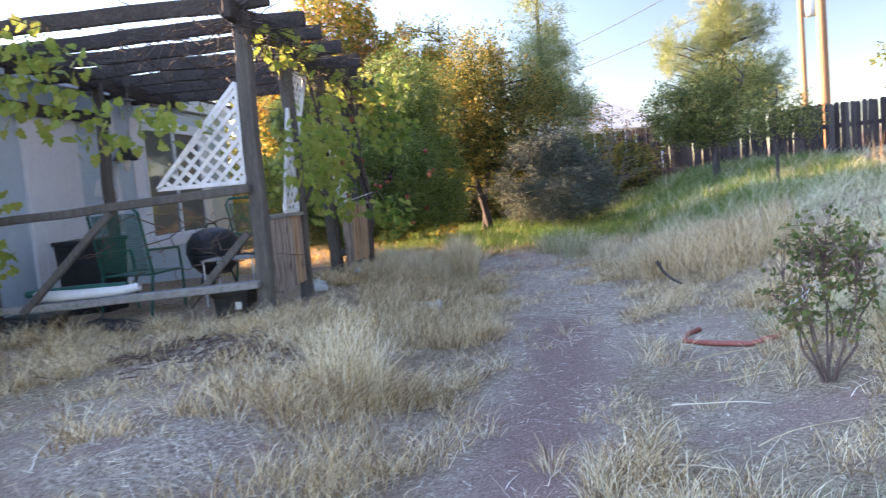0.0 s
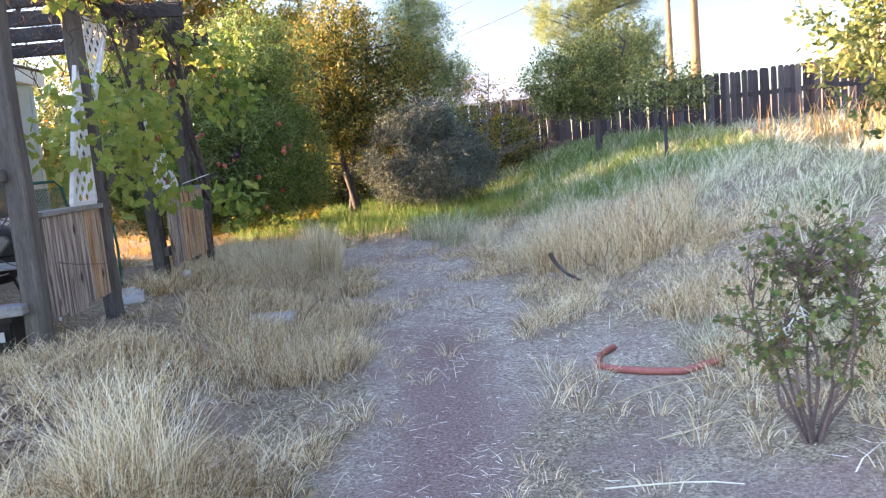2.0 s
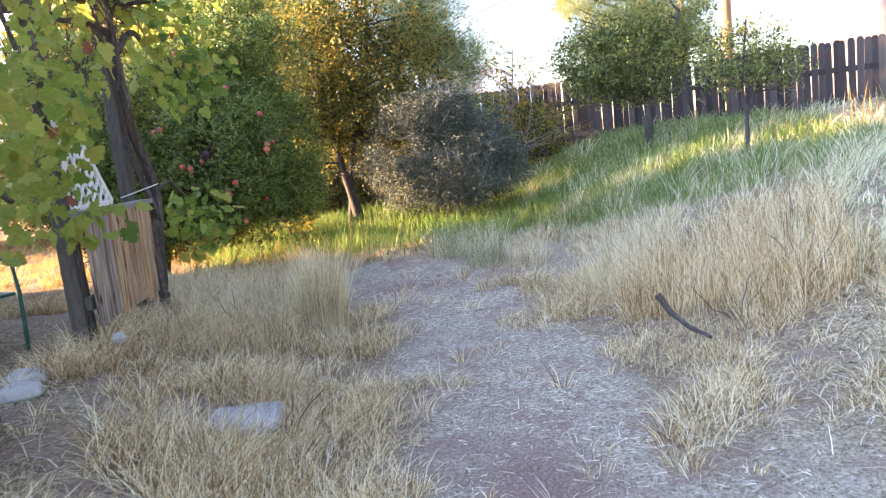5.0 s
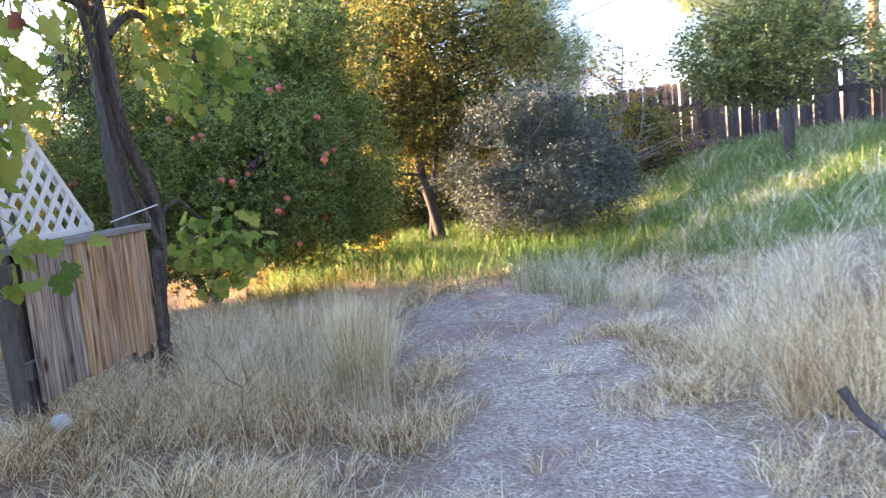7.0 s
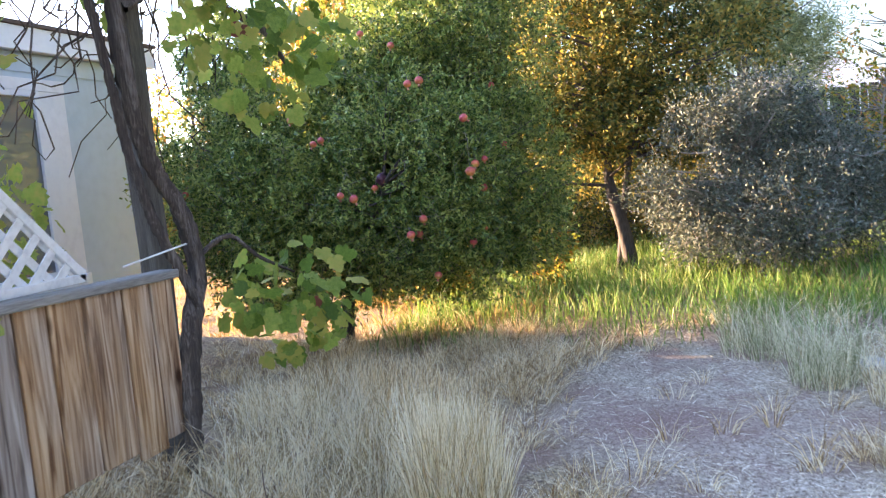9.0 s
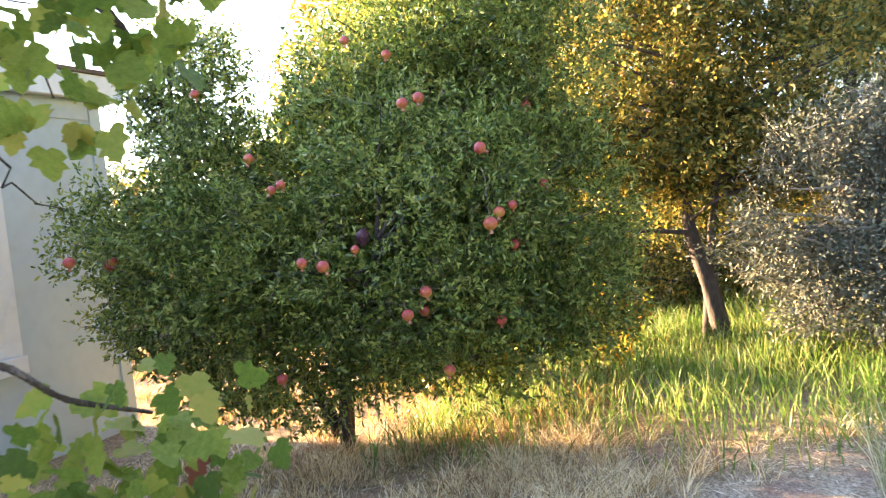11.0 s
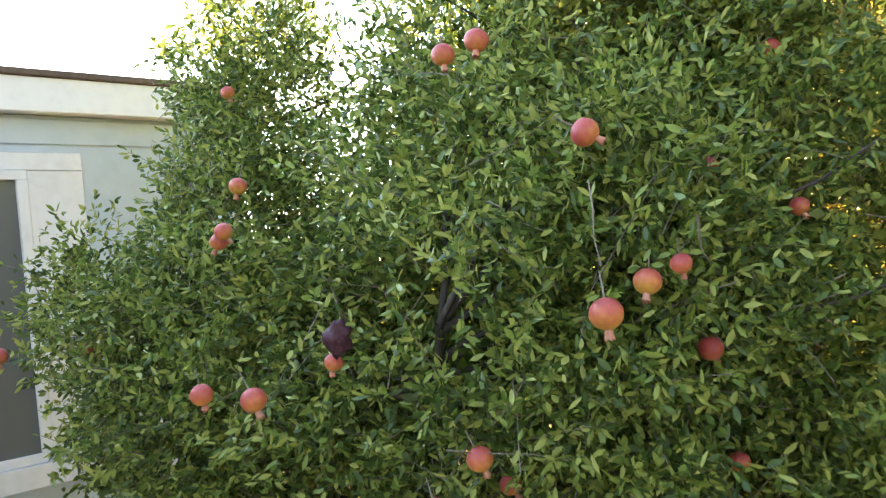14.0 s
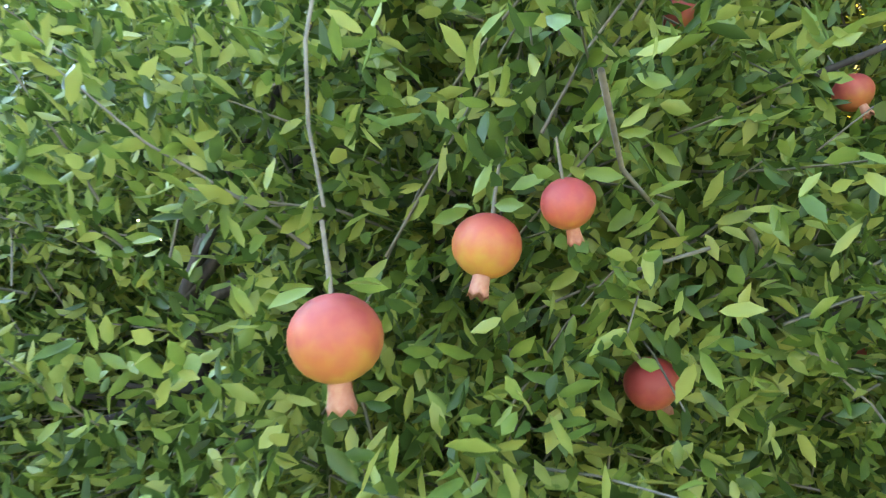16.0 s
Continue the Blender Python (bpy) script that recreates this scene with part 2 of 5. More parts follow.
M_FRUIT = fruit_skin()
M_CALYX = mat("calyx", [(0.36, 0.12, 0.09), (0.46, 0.19, 0.14), (0.52, 0.3, 0.22)], 20, 0.6)
M_ROT = mat("rotten_fruit", [(0.03, 0.012, 0.02), (0.06, 0.02, 0.035), (0.1, 0.04, 0.06)], 20, 0.6, bump=0.6)
M_MOUNT = mat("far_hill", [(0.2, 0.15, 0.14), (0.26, 0.19, 0.16), (0.33, 0.24, 0.18)], 0.004, 1.0)
M_FARV = mat("far_scrub", [(0.05, 0.06, 0.03), (0.1, 0.1, 0.05), (0.16, 0.14, 0.07)], 0.3, 1.0)

glass = bpy.data.materials.new("window_glass")
glass.use_nodes = True
gb = glass.node_tree.nodes["Principled BSDF"]
gb.inputs["Base Color"].default_value = (0.14, 0.15, 0.16, 1)
gb.inputs["Roughness"].default_value = 0.03
gb.inputs["Specular IOR Level"].default_value = 0.9
M_GLASS = glass


# ---- mesh helpers ----
def mesh_np(name, verts, polys, smooth=False):
    me = bpy.data.meshes.new(name)
    me.vertices.add(len(verts))
    me.vertices.foreach_set("co", np.ascontiguousarray(verts, dtype=np.float32).ravel())
    loops = np.concatenate([p.ravel() for p in polys]).astype(np.int32)
    sizes = np.concatenate([np.full(len(p), p.shape[1], np.int32) for p in polys])
    starts = np.concatenate([[0], np.cumsum(sizes)[:-1]]).astype(np.int32)
    me.loops.add(len(loops))
    me.loops.foreach_set("vertex_index", loops)
    me.polygons.add(len(sizes))
    me.polygons.foreach_set("loop_start", starts)
    me.update(calc_edges=True)
    if smooth:
        me.polygons.foreach_set("use_smooth", np.ones(len(sizes), bool))
    return me


def thing(name, at, label, category, group="", kind=""):
    ob = new(name)
    ob.empty_display_size = 0.1
    ob.location = at
    ob["at"] = list(at)
    return tagged(ob, label, category, group, kind)


def part(name, data, material, parent=None, label="", m=None, kind=""):
    """One mesh object, in world places, under a thing or under another part."""
    if isinstance(data, bmesh.types.BMesh):
        me = bpy.data.meshes.new(name)
        data.to_mesh(me)
        data.free()
    else:
        me = data
    if material and not me.materials:
        me.materials.append(material)
    ob = new(name, me)
    if m is not None:
        ob.matrix_basis = m
    if parent is not None:
        ob.parent = parent
        base = parent.matrix_basis.copy() if parent.type == "MESH" else Matrix.Translation(parent.location)
        ob.matrix_parent_inverse = base.inverted()
        if parent.type == "MESH" and parent.parent is not None and parent.matrix_basis == Matrix.Identity(4):
            ob.matrix_parent_inverse = Matrix.Identity(4)
    if label:
        ob["label"] = label
    if kind:
        ob["kind"] = kind
    return ob


def box_bm(sx, sy, sz, bevel=0.004, wob=0.0):
    bm = bmesh.new()
    bmesh.ops.create_cube(bm, size=1)
    for v in bm.verts:
        v.co = Vector((v.co.x * sx + R.normal(0, wob), v.co.y * sy + R.normal(0, wob), v.co.z * sz + R.normal(0, wob)))
    if bevel:
        bmesh.ops.bevel(bm, geom=bm.edges[:], offset=bevel, segments=1, affect="EDGES")
    return bm


def box_at(x0, x1, y0, y1, z0, z1, bevel=0.004, wob=0.0):
    bm = box_bm(x1 - x0, y1 - y0, z1 - z0, bevel, wob)
    bmesh.ops.translate(bm, verts=bm.verts, vec=((x0 + x1) / 2, (y0 + y1) / 2, (z0 + z1) / 2))
    return bm


def beam_bm(p, q, w, h, bevel=0.006, cuts=0, wob=0.0):
    """A squared timber from p to q."""
    p, q = Vector(p), Vector(q)
    d = q - p
    bm = bmesh.new()
    bmesh.ops.create_cube(bm, size=1)
    for v in bm.verts:
        v.co = Vector((v.co.x * w, v.co.y * h, v.co.z * d.length))
    if bevel:
        bmesh.ops.bevel(bm, geom=bm.edges[:], offset=bevel, segments=1, affect="EDGES")
    if cuts:
        for i in range(1, cuts):
            z = d.length * (i / cuts - 0.5)
            bmesh.ops.bisect_plane(bm, geom=bm.verts[:] + bm.edges[:] + bm.faces[:], plane_co=(0, 0, z), plane_no=(0, 0, 1))
        for v in bm.verts:
            v.co.x += wob * noise.noise((v.co.z * 1.3 + p.y, p.x, 1))
            v.co.y += wob * noise.noise((v.co.z * 1.3, p.y, 7 + p.x))
    up = Vector((0, 0, 1)) if abs(d.normalized().z) < 0.9 else Vector((0, 1, 0))
    x = up.cross(d).normalized()
    y = d.normalized().cross(x)
    rot = Matrix((x, y, d.normalized())).transposed().to_4x4()
    bm.transform(Matrix.Translation((p + q) / 2) @ rot)
    return bm


def tubes(name, lines, sides=6, rough=0.0, steps=0):
    """Tapered round limbs along polylines: each line is (points, radius at start, radius at end)."""
    V, Q, base = [], [], 0
    ang = np.arange(sides) * 2 * np.pi / sides
    for pts, r0, r1 in lines:
        P = np.asarray(pts, float)
        if steps:
            u = np.linspace(0, len(P) - 1, steps)
            k0 = np.clip(np.floor(u).astype(int), 0, len(P) - 2)
            w = (u - k0)[:, None]
            g = np.gradient(P, axis=0)
            w2, w3 = w * w, w ** 3
            P = (2 * w3 - 3 * w2 + 1) * P[k0] + (w3 - 2 * w2 + w) * g[k0] + (3 * w2 - 2 * w3) * P[k0 + 1] + (w3 - w2) * g[k0 + 1]
        n = len(P)
        T = np.gradient(P, axis=0)
        T /= np.linalg.norm(T, axis=1)[:, None] + 1e-9
        ref = np.array([0.31, 0.95, 0.11]) if abs(T[0][2]) > 0.6 else np.array([0.02, 0.1, 1.0])
        X = np.cross(T, ref)
        X /= np.linalg.norm(X, axis=1)[:, None] + 1e-9
        Y = np.cross(T, X)
        rad = np.linspace(r0, r1, n)
        rad = rad[:, None] * np.ones((1, sides))
        if rough:
            tw = ang[None, :] + np.linspace(0, 5, n)[:, None]
            rad = rad * (1 + rough * (np.sin(3 * tw) + 0.6 * np.sin(5 * tw + 1)) + R.normal(0, rough * 0.4, (n, sides)))
        ring = P[:, None, :] + rad[:, :, None] * (np.cos(ang)[None, :, None] * X[:, None, :] + np.sin(ang)[None, :, None] * Y[:, None, :])
        V.append(ring.reshape(-1, 3))
        i = np.arange(n - 1)[:, None] * sides
        j = np.arange(sides)[None, :]
        k = (j + 1) % sides
        Q.append((base + np.stack([i + j, i + k, i + sides + k, i + sides + j], -1)).reshape(-1, 4))
        base += n * sides
    return mesh_np(name, np.concatenate(V), [np.concatenate(Q)], smooth=True)


def curve_pts(p, q, sag=0.0, wig=0.0, n=8, rng=R):
    p, q = np.asarray(p, float), np.asarray(q, float)
    s = np.linspace(0, 1, n)[:, None]
    out = p + (q - p) * s
    out[:, 2] += sag * (4 * s * (1 - s))[:, 0]
    w = rng.normal(0, wig, (n, 3))
    w[0] = 0
    w[-1] = 0
    return out + w


def unit(v):
    return v / (np.linalg.norm(v, axis=-1, keepdims=True) + 1e-9)


LANCE = (np.array([(0, 0, 0), (-0.5, 0.42, 0.12), (0.5, 0.42, 0.12), (0, 0.46, 0), (0, 1, -0.12)], float),
         np.array([(0, 3, 1), (0, 2, 3), (1, 3, 4), (3, 2, 4)]))
DIAMOND = (np.array([(0, 0, 0), (0.5, 0.5, 0.1), (0, 1, -0.1), (-0.5, 0.5, 0.1)], float), np.array([(0, 1, 2, 3)]))
ROUND = (np.array([(0, 0, 0), (-0.42, 0.2, 0.08), (-0.5, 0.6, 0.14), (0, 1, -0.05), (0.5, 0.6, 0.14), (0.42, 0.2, 0.08), (0, 0.5, 0)], float),
         np.array([(0, 6, 1), (1, 6, 2), (2, 6, 3), (3, 6, 4), (4, 6, 5), (5, 6, 0)]))
OBOV = (np.array([(0, 0, 0), (-0.4, 0.3, 0.1), (-0.5, 0.66, 0.16), (0, 1, -0.08), (0.5, 0.66, 0.16), (0.4, 0.3, 0.1), (0, 0.55, 0)], float),
        np.array([(0, 6, 1), (1, 6, 2), (2, 6, 3), (3, 6, 4), (4, 6, 5), (5, 6, 0)]))
FOLD = (np.array([(0, 0, 0), (-0.36, 0.22, 0.1), (-0.48, 0.62, 0.16), (0, 1, -0.08), (0.48, 0.62, 0.16), (0.36, 0.22, 0.1)], float), np.array([(0, 3, 2, 1), (0, 5, 4, 3)]))
NEEDLE = (np.array([(-0.5, 0, 0), (0.5, 0, 0), (0, 1, 0)], float), np.array([(0, 1, 2)]))


def scatter(name, template, pos, axis, length, width):
    """Many small leaves in one mesh: pos and axis per leaf, sizes per leaf."""
    tv, tf = template
    n = len(pos)
    a = unit(axis)
    x = unit(np.cross(a, unit(R.normal(size=(n, 3)))))
    z = np.cross(x, a)
    loc = np.zeros((n, len(tv), 3))
    loc += tv[None, :, 0, None] * width[:, None, None] * x[:, None, :]
    loc += tv[None, :, 1, None] * length[:, None, None] * a[:, None, :]
    loc += tv[None, :, 2, None] * width[:, None, None] * z[:, None, :]
    loc += pos[:, None, :]
    F = (np.arange(n)[:, None, None] * len(tv) + tf[None]).reshape(-1, tf.shape[1])
    return mesh_np(name, loc.reshape(-1, 3), [F])


def blades(name, base, height, lean, width, wind=(0.0, 0.0), az=None):
    """Grass blades: bent tapering strips, one mesh."""
    n = len(base)
    az = R.uniform(0, 2 * np.pi, n) if az is None else az
    d = np.stack([np.cos(az), np.sin(az), np.zeros(n)], 1) * lean[:, None] + np.array([wind[0], wind[1], 0])
    fa = R.uniform(0, 2 * np.pi, n)
    side = np.stack([np.cos(fa), np.sin(fa), np.zeros(n)], 1)
    V = np.zeros((n, 7, 3))
    for i, s in enumerate((0.0, 0.45, 0.8, 1.0)):
        c = base + d * (height * s ** 1.8)[:, None]
        c[:, 2] += height * (s - 0.35 * np.minimum(lean, 1.2) * s ** 2.2)
        w = (width * (1, 0.8, 0.45, 0)[i] / 2)[:, None] * side
        if i < 3:
            V[:, 2 * i], V[:, 2 * i + 1] = c - w, c + w
        else:
            V[:, 6] = c
    o = np.arange(n)[:, None] * 7
    quads = np.concatenate([o + np.array([[0, 1, 3, 2]]), o + np.array([[2, 3, 5, 4]])])
    return mesh_np(name, V.reshape(-1, 3), [quads, o + np.array([[4, 5, 6]])])


# ---- ground ----
def sstep(a, b, x):
    t = np.clip((x - a) / (b - a), 0, 1)
    return t * t * (3 - 2 * t)


def vnoise(x, y, s, seed=0.0):
    """Smooth value noise from sines, for uneven ground and density."""
    return (np.sin(x * s * 1.3 + seed) * np.cos(y * s * 1.1 - seed * 1.7) + np.sin((x + y) * s * 0.7 + 2.1 * seed) + np.sin(x * s * 2.9 - y * s * 2.3 + seed)) / 3


def height_at(x, y):
    x, y = np.asarray(x, float), np.asarray(y, float)
    left = 0.34 * sstep(-0.6, -2.0, x) * (1 - 0.75 * sstep(10.6, 12.8, y))
    hill = 0.75 * sstep(0.9, 4.4, x) * sstep(1.5, 8.0, y) + 0.10 * sstep(1.0, 1.8, x) * (1 - sstep(5.0, 7.5, y)) + 0.25 * sstep(4.4, 8.0, x)
    back = 0.28 * sstep(12.5, 16.0, y) * sstep(-3.0, 0.5, x)
    far = 1 - sstep(22, 40, np.hypot(x - 1, y - 10))
    bumps = 0.025 * vnoise(x, y, 2.1, 1.0) + 0.012 * vnoise(x, y, 6.3, 2.0)
    return (left + hill + back + bumps * sstep(0.25, 0.9, np.abs(x - 0.1)) + 0.3 * bumps) * far


def path_mask(x, y):
    """1 on the trodden path, 0 in the grass."""
    x, y = np.asarray(x, float), np.asarray(y, float)
    lo = np.interp(y, [-3, 3.2, 5, 6, 8, 9.2, 10.3, 11.2, 12.2, 13.2, 14.2], [-0.85, -0.72, -0.5, -0.36, -0.3, -0.42, -0.2, -0.4, -0.85, -0.8, -0.5])
    hi = np.interp(y, [-3, 3.2, 5, 6, 8, 9.2, 10.3, 11.2, 12.2, 13.2, 14.2], [-0.1, -0.02, 0.25, 0.5, 0.8, 1.0, 0.85, 0.75, 0.7, 0.45, 0.0])
    w = 0.12 * vnoise(x, y, 4.0, 3.0)
    m = sstep(-0.12, 0.15, x - lo + w) * sstep(-0.12, 0.15, hi - x + w)
    return m * (1 - sstep(13.2, 14.2, y))


def bare_mask(x, y):
    """Bare grey patches beside the path."""
    a = np.exp(-(((x + 1.7) / 0.9) ** 2 + ((y - 4.2) / 0.9) ** 2))
    b = np.exp(-(((x + 2.2) / 0.85) ** 2 + ((y - 5.75) / 0.5) ** 2))
    c = np.exp(-(((x - 1.0) / 0.55) ** 2 + ((y - 6.9) / 0.8) ** 2)) * 0.9
    d = np.exp(-(((x - 0.9) / 0.4) ** 2 + ((y - 4.8) / 0.8) ** 2)) * 0.6
    e = np.exp(-(((x - 1.0) / 0.6) ** 2 + ((y - 12.6) / 0.9) ** 2)) * 0.8
    f = np.exp(-(((x + 1.15) / 0.22) ** 2 + ((y - 8.45) / 0.22) ** 2))
    g = np.exp(-(((x + 0.75) / 0.3) ** 2 + ((y - 4.9) / 0.45) ** 2)) * 0.8 + np.exp(-(((x + 1.5) / 0.35) ** 2 + ((y - 8.3) / 0.35) ** 2)) * 0.8
    return np.clip(a + b + c + d + e + f + g, 0, 1)


def axis_steps(lo, hi, step, far):
    core = np.arange(lo, hi + 1e-6, step)
    out = [step]
    while sum(out) < far:
        out.append(out[-1] * 1.35)
    tail = np.cumsum(out)
    return np.concatenate([lo - tail[::-1], core, hi + tail])


gx, gy = axis_steps(-7, 9, 0.1, 2500), axis_steps(-2, 20, 0.1, 2500)
GX, GY = np.meshgrid(gx, gy)
GZ = height_at(GX, GY)
nx, ny = len(gx), len(gy)
idx = np.arange(nx * ny).reshape(ny, nx)
gq = np.stack([idx[:-1, :-1], idx[:-1, 1:], idx[1:, 1:], idx[1:, :-1]], -1).reshape(-1, 4)
gme = mesh_np("ground", np.stack([GX, GY, GZ], -1).reshape(-1, 3), [gq], smooth=True)
pm = np.clip(path_mask(GX, GY) + 0.0, 0, 1).ravel()
bmk = bare_mask(GX, GY).ravel()
at = gme.attributes.new("path", "FLOAT", "POINT")
at.data.foreach_set("value", pm.astype(np.float32))
at = gme.attributes.new("bare", "FLOAT", "POINT")
at.data.foreach_set("value", bmk.astype(np.float32))
# reddish earth down the middle of the near path
def red_at(x, y):
    return np.clip(np.exp(-((x - np.interp(y, [3, 4.5, 6, 8, 10], [-0.34, -0.16, 0.08, 0.18, 0.2])) / 0.3) ** 2) * sstep(2, 4, y) * (1 - sstep(7.4, 8.6, y)) + 0.8 * np.exp(-(((x + 0.2) / 0.7) ** 2 + ((y - 12.1) / 0.4) ** 2)), 0, 1)


red = 1.15 * red_at(GX, GY).ravel()
at = gme.attributes.new("red", "FLOAT", "POINT")
at.data.foreach_set("value", red.astype(np.float32))


farness = sstep(18, 24, np.hypot(GX - 1, GY - 9)).ravel()
at = gme.attributes.new("far", "FLOAT", "POINT")
at.data.foreach_set("value", farness.astype(np.float32))


def ground_material():
    m = bpy.data.materials.new("earth_and_straw")
    m.use_nodes = True
    t = m.node_tree
    L, N = t.links.new, t.nodes
    b = N["Principled BSDF"]
    b.inputs["Roughness"].default_value = 0.95
    b.inputs["Specular IOR Level"].default_value = 0.15
    co = N.new("ShaderNodeTexCoord")

    def nz(scale, detail=5, dist=0.0, stretch=None):
        n = N.new("ShaderNodeTexNoise")
        n.inputs["Scale"].default_value, n.inputs["Detail"].default_value, n.inputs["Distortion"].default_value = scale, detail, dist
        L(co.outputs["Object"], n.inputs["Vector"])
        return n.outputs["Fac"]

    def ramp(src, stops):
        r = N.new("ShaderNodeValToRGB")
        for i, (p, c) in enumerate(stops):
            e = r.color_ramp.elements[i] if i < 2 else r.color_ramp.elements.new(p)
            e.position, e.color = p, (*c, 1)
        L(src, r.inputs[0])
        return r.outputs[0]

    def mixc(f, a, c):
        n = N.new("ShaderNodeMix")
        n.data_type = "RGBA"
        L(f, n.inputs[0])
        L(a, n.inputs[6])
        L(c, n.inputs[7])
        return n.outputs[2]

    def attr(name, scale=9.0, amount=0.7):
        a = N.new("ShaderNodeAttribute")
        a.attribute_name = name
        s = N.new("ShaderNodeMath")
        s.operation = "MULTIPLY_ADD"
        s.inputs[1].default_value, s.inputs[2].default_value = amount, -0.5 * amount
        L(nz(scale, 6), s.inputs[0])
        add = N.new("ShaderNodeMath")
        add.use_clamp = True
        L(a.outputs["Fac"], add.inputs[0])
        L(s.outputs[0], add.inputs[1])
        return add.outputs[0]

    straw = ramp(nz(38, 6, 1.5), [(0.34, (0.08, 0.058, 0.038)), (0.5, (0.27, 0.205, 0.13)), (0.66, (0.55, 0.43, 0.28))])
    grey = ramp(nz(55, 6, 1.0), [(0.34, (0.14, 0.105, 0.08)), (0.5, (0.38, 0.31, 0.245)), (0.66, (0.66, 0.56, 0.45))])
    earth = ramp(nz(70, 6, 0.5), [(0.3, (0.15, 0.095, 0.08)), (0.5, (0.27, 0.175, 0.145)), (0.7, (0.42, 0.3, 0.26))])
    c = mixc(attr("bare"), straw, grey)
    c = mixc(attr("path"), c, grey)
    bald = ramp(nz(2.6, 5, 0.8), [(0.46, (0, 0, 0)), (0.66, (0.75, 0.75, 0.75))])
    c = mixc(bald, c, earth)
    c = mixc(attr("red", 14, 0.5), c, earth)
    scrub = ramp(nz(1.2, 6, 1.0), [(0.35, (0.06, 0.06, 0.03)), (0.5, (0.14, 0.12, 0.06)), (0.65, (0.24, 0.2, 0.11))])
    c = mixc(attr("far", 2, 0.3), c, scrub)
    L(c, b.inputs["Base Color"])
    bp = N.new("ShaderNodeBump")
    bp.inputs["Strength"].default_value, bp.inputs["Distance"].default_value = 0.7, 0.02
    L(nz(60, 8, 1.0), bp.inputs["Height"])
    L(bp.outputs[0], b.inputs["Normal"])
    return m


ground = part("ground", gme, ground_material())
tagged(ground, "uneven dry ground with a trodden earth path", "ground", kind="structure")


def field(n, x0, x1, y0, y1, density):
    """n candidate places, thinned by a density function of x and y."""
    x, y = R.uniform(x0, x1, n), R.uniform(y0, y1, n)
    keep = R.random(n) < density(x, y)
    x, y = x[keep], y[keep]
    return np.stack([x, y, height_at(x, y) - 0.01], 1)


def tufted(x, y, s=2.2, seed=4.0):
    return sstep(-0.35, 0.5, vnoise(x, y, s, seed))


def off_patio(x, y):
    return 1 - (sstep(-2.25, -2.35, x) * (y > 6.8) * (y < 11.2))


def gravel_mask(x, y):
    """Thin growth over grey gravel on the open side of the path."""
    return sstep(0.3, 0.6, x) * (1 - sstep(1.5, 2.2, x)) * sstep(2.4, 3.2, y) * (1 - sstep(7.2, 8.0, y))


def dry_density(x, y):
    p = path_mask(x, y)
    return ((1 - p) ** 2 + 0.05) * (1 - 0.93 * bare_mask(x, y)) * (0.12 + 0.88 * tufted(x, y) ** 1.4) * (1 - 0.8 * gravel_mask(x, y)) * (1 - 0.85 * sstep(13.4, 14.4, y)) * off_patio(x, y)


def stuff(name, me, material, label, category):
    ob = part(name, me, material)
    return tagged(ob, label, category, kind="stuff")


def clumpy(name, n, box, density, per, rad, h0, h1, lean, wid):
    """Tufts: each a fan of blades of one height about one root."""
    c = field(n, *box, density)
    m = len(c)
    hh = R.uniform(h0, h1, m) * (0.5 + 0.75 * tufted(c[:, 0], c[:, 1], 2.2, 4.0))
    rr = rad * R.uniform(0.5, 1.4, m)
    an = R.uniform(0, 2 * np.pi, (m, per))
    q = np.sqrt(R.random((m, per)))
    px = c[:, 0, None] + q * rr[:, None] * np.cos(an)
    py = c[:, 1, None] + q * rr[:, None] * np.sin(an)
    base = np.stack([px, py, height_at(px, py) - 0.01], -1).reshape(-1, 3)
    k = m * per
    hs = (hh[:, None] * R.uniform(0.45, 1.0, (m, per))).ravel()
    ln = (lean * (0.25 + q * R.uniform(0.5, 1.5, (m, per)))).ravel()
    return blades(name, base, hs, ln, R.uniform(*wid, k), (0.12, 0.0), (an + R.normal(0, 0.5, an.shape)).ravel())


def dry_side(x, y):
    return dry_density(x, y) * (1 - sstep(2.2, 3.4, x + 0.12 * (y - 9)))


stuff("dry_grass", clumpy("dry_grass", 19000, (-4.2, 3.4, 1.6, 14.2), dry_side, 25, 0.07, 0.08, 0.27, 1.0, (0.0028, 0.006)), M_STRAW, "tan dry grass in matted tufts beside the path", "dry grass")
b = field(58000, -4.2, 3.4, 1.6, 14.5, dry_side)
stuff("short_grass", blades("short_grass", b, R.uniform(0.04, 0.16, len(b)), R.uniform(0.4, 2.2, len(b)), R.uniform(0.003, 0.006, len(b))), M_LITTER, "short bleached grass over the ground", "dry grass")

stuff("hill_grass", clumpy("hill_grass", 5200, (1.6, 10.0, 4.0, 18.0), lambda x, y: (1 - path_mask(x, y)) * sstep(2.2, 3.4, x + 0.16 * (y - 9)) * (0.35 + 0.65 * tufted(x, y, 1.3, 2.0)) * (x + y < 22.6), 17, 0.12, 0.16, 0.46, 0.7, (0.005, 0.011)), M_HILLG, "pale grey-green tall grass over the rising bank", "grass")

b = field(78000, -2.5, 5.5, 11.4, 19.0, lambda x, y: sstep(13.3, 14.6, y + 0.3 * vnoise(x, y, 2, 5) + 0.75 * np.clip(x - 1.3, 0, 2.2)) * (0.35 + 0.65 * tufted(x, y, 1.9, 6.0)) * (x + y < 22.6))
stuff("green_grass", blades("green_grass", b, R.uniform(0.08, 0.35, len(b)), R.uniform(0.1, 0.9, len(b)), R.uniform(0.006, 0.012, len(b))), M_GREEN, "fresh green grass beneath the trees", "grass")

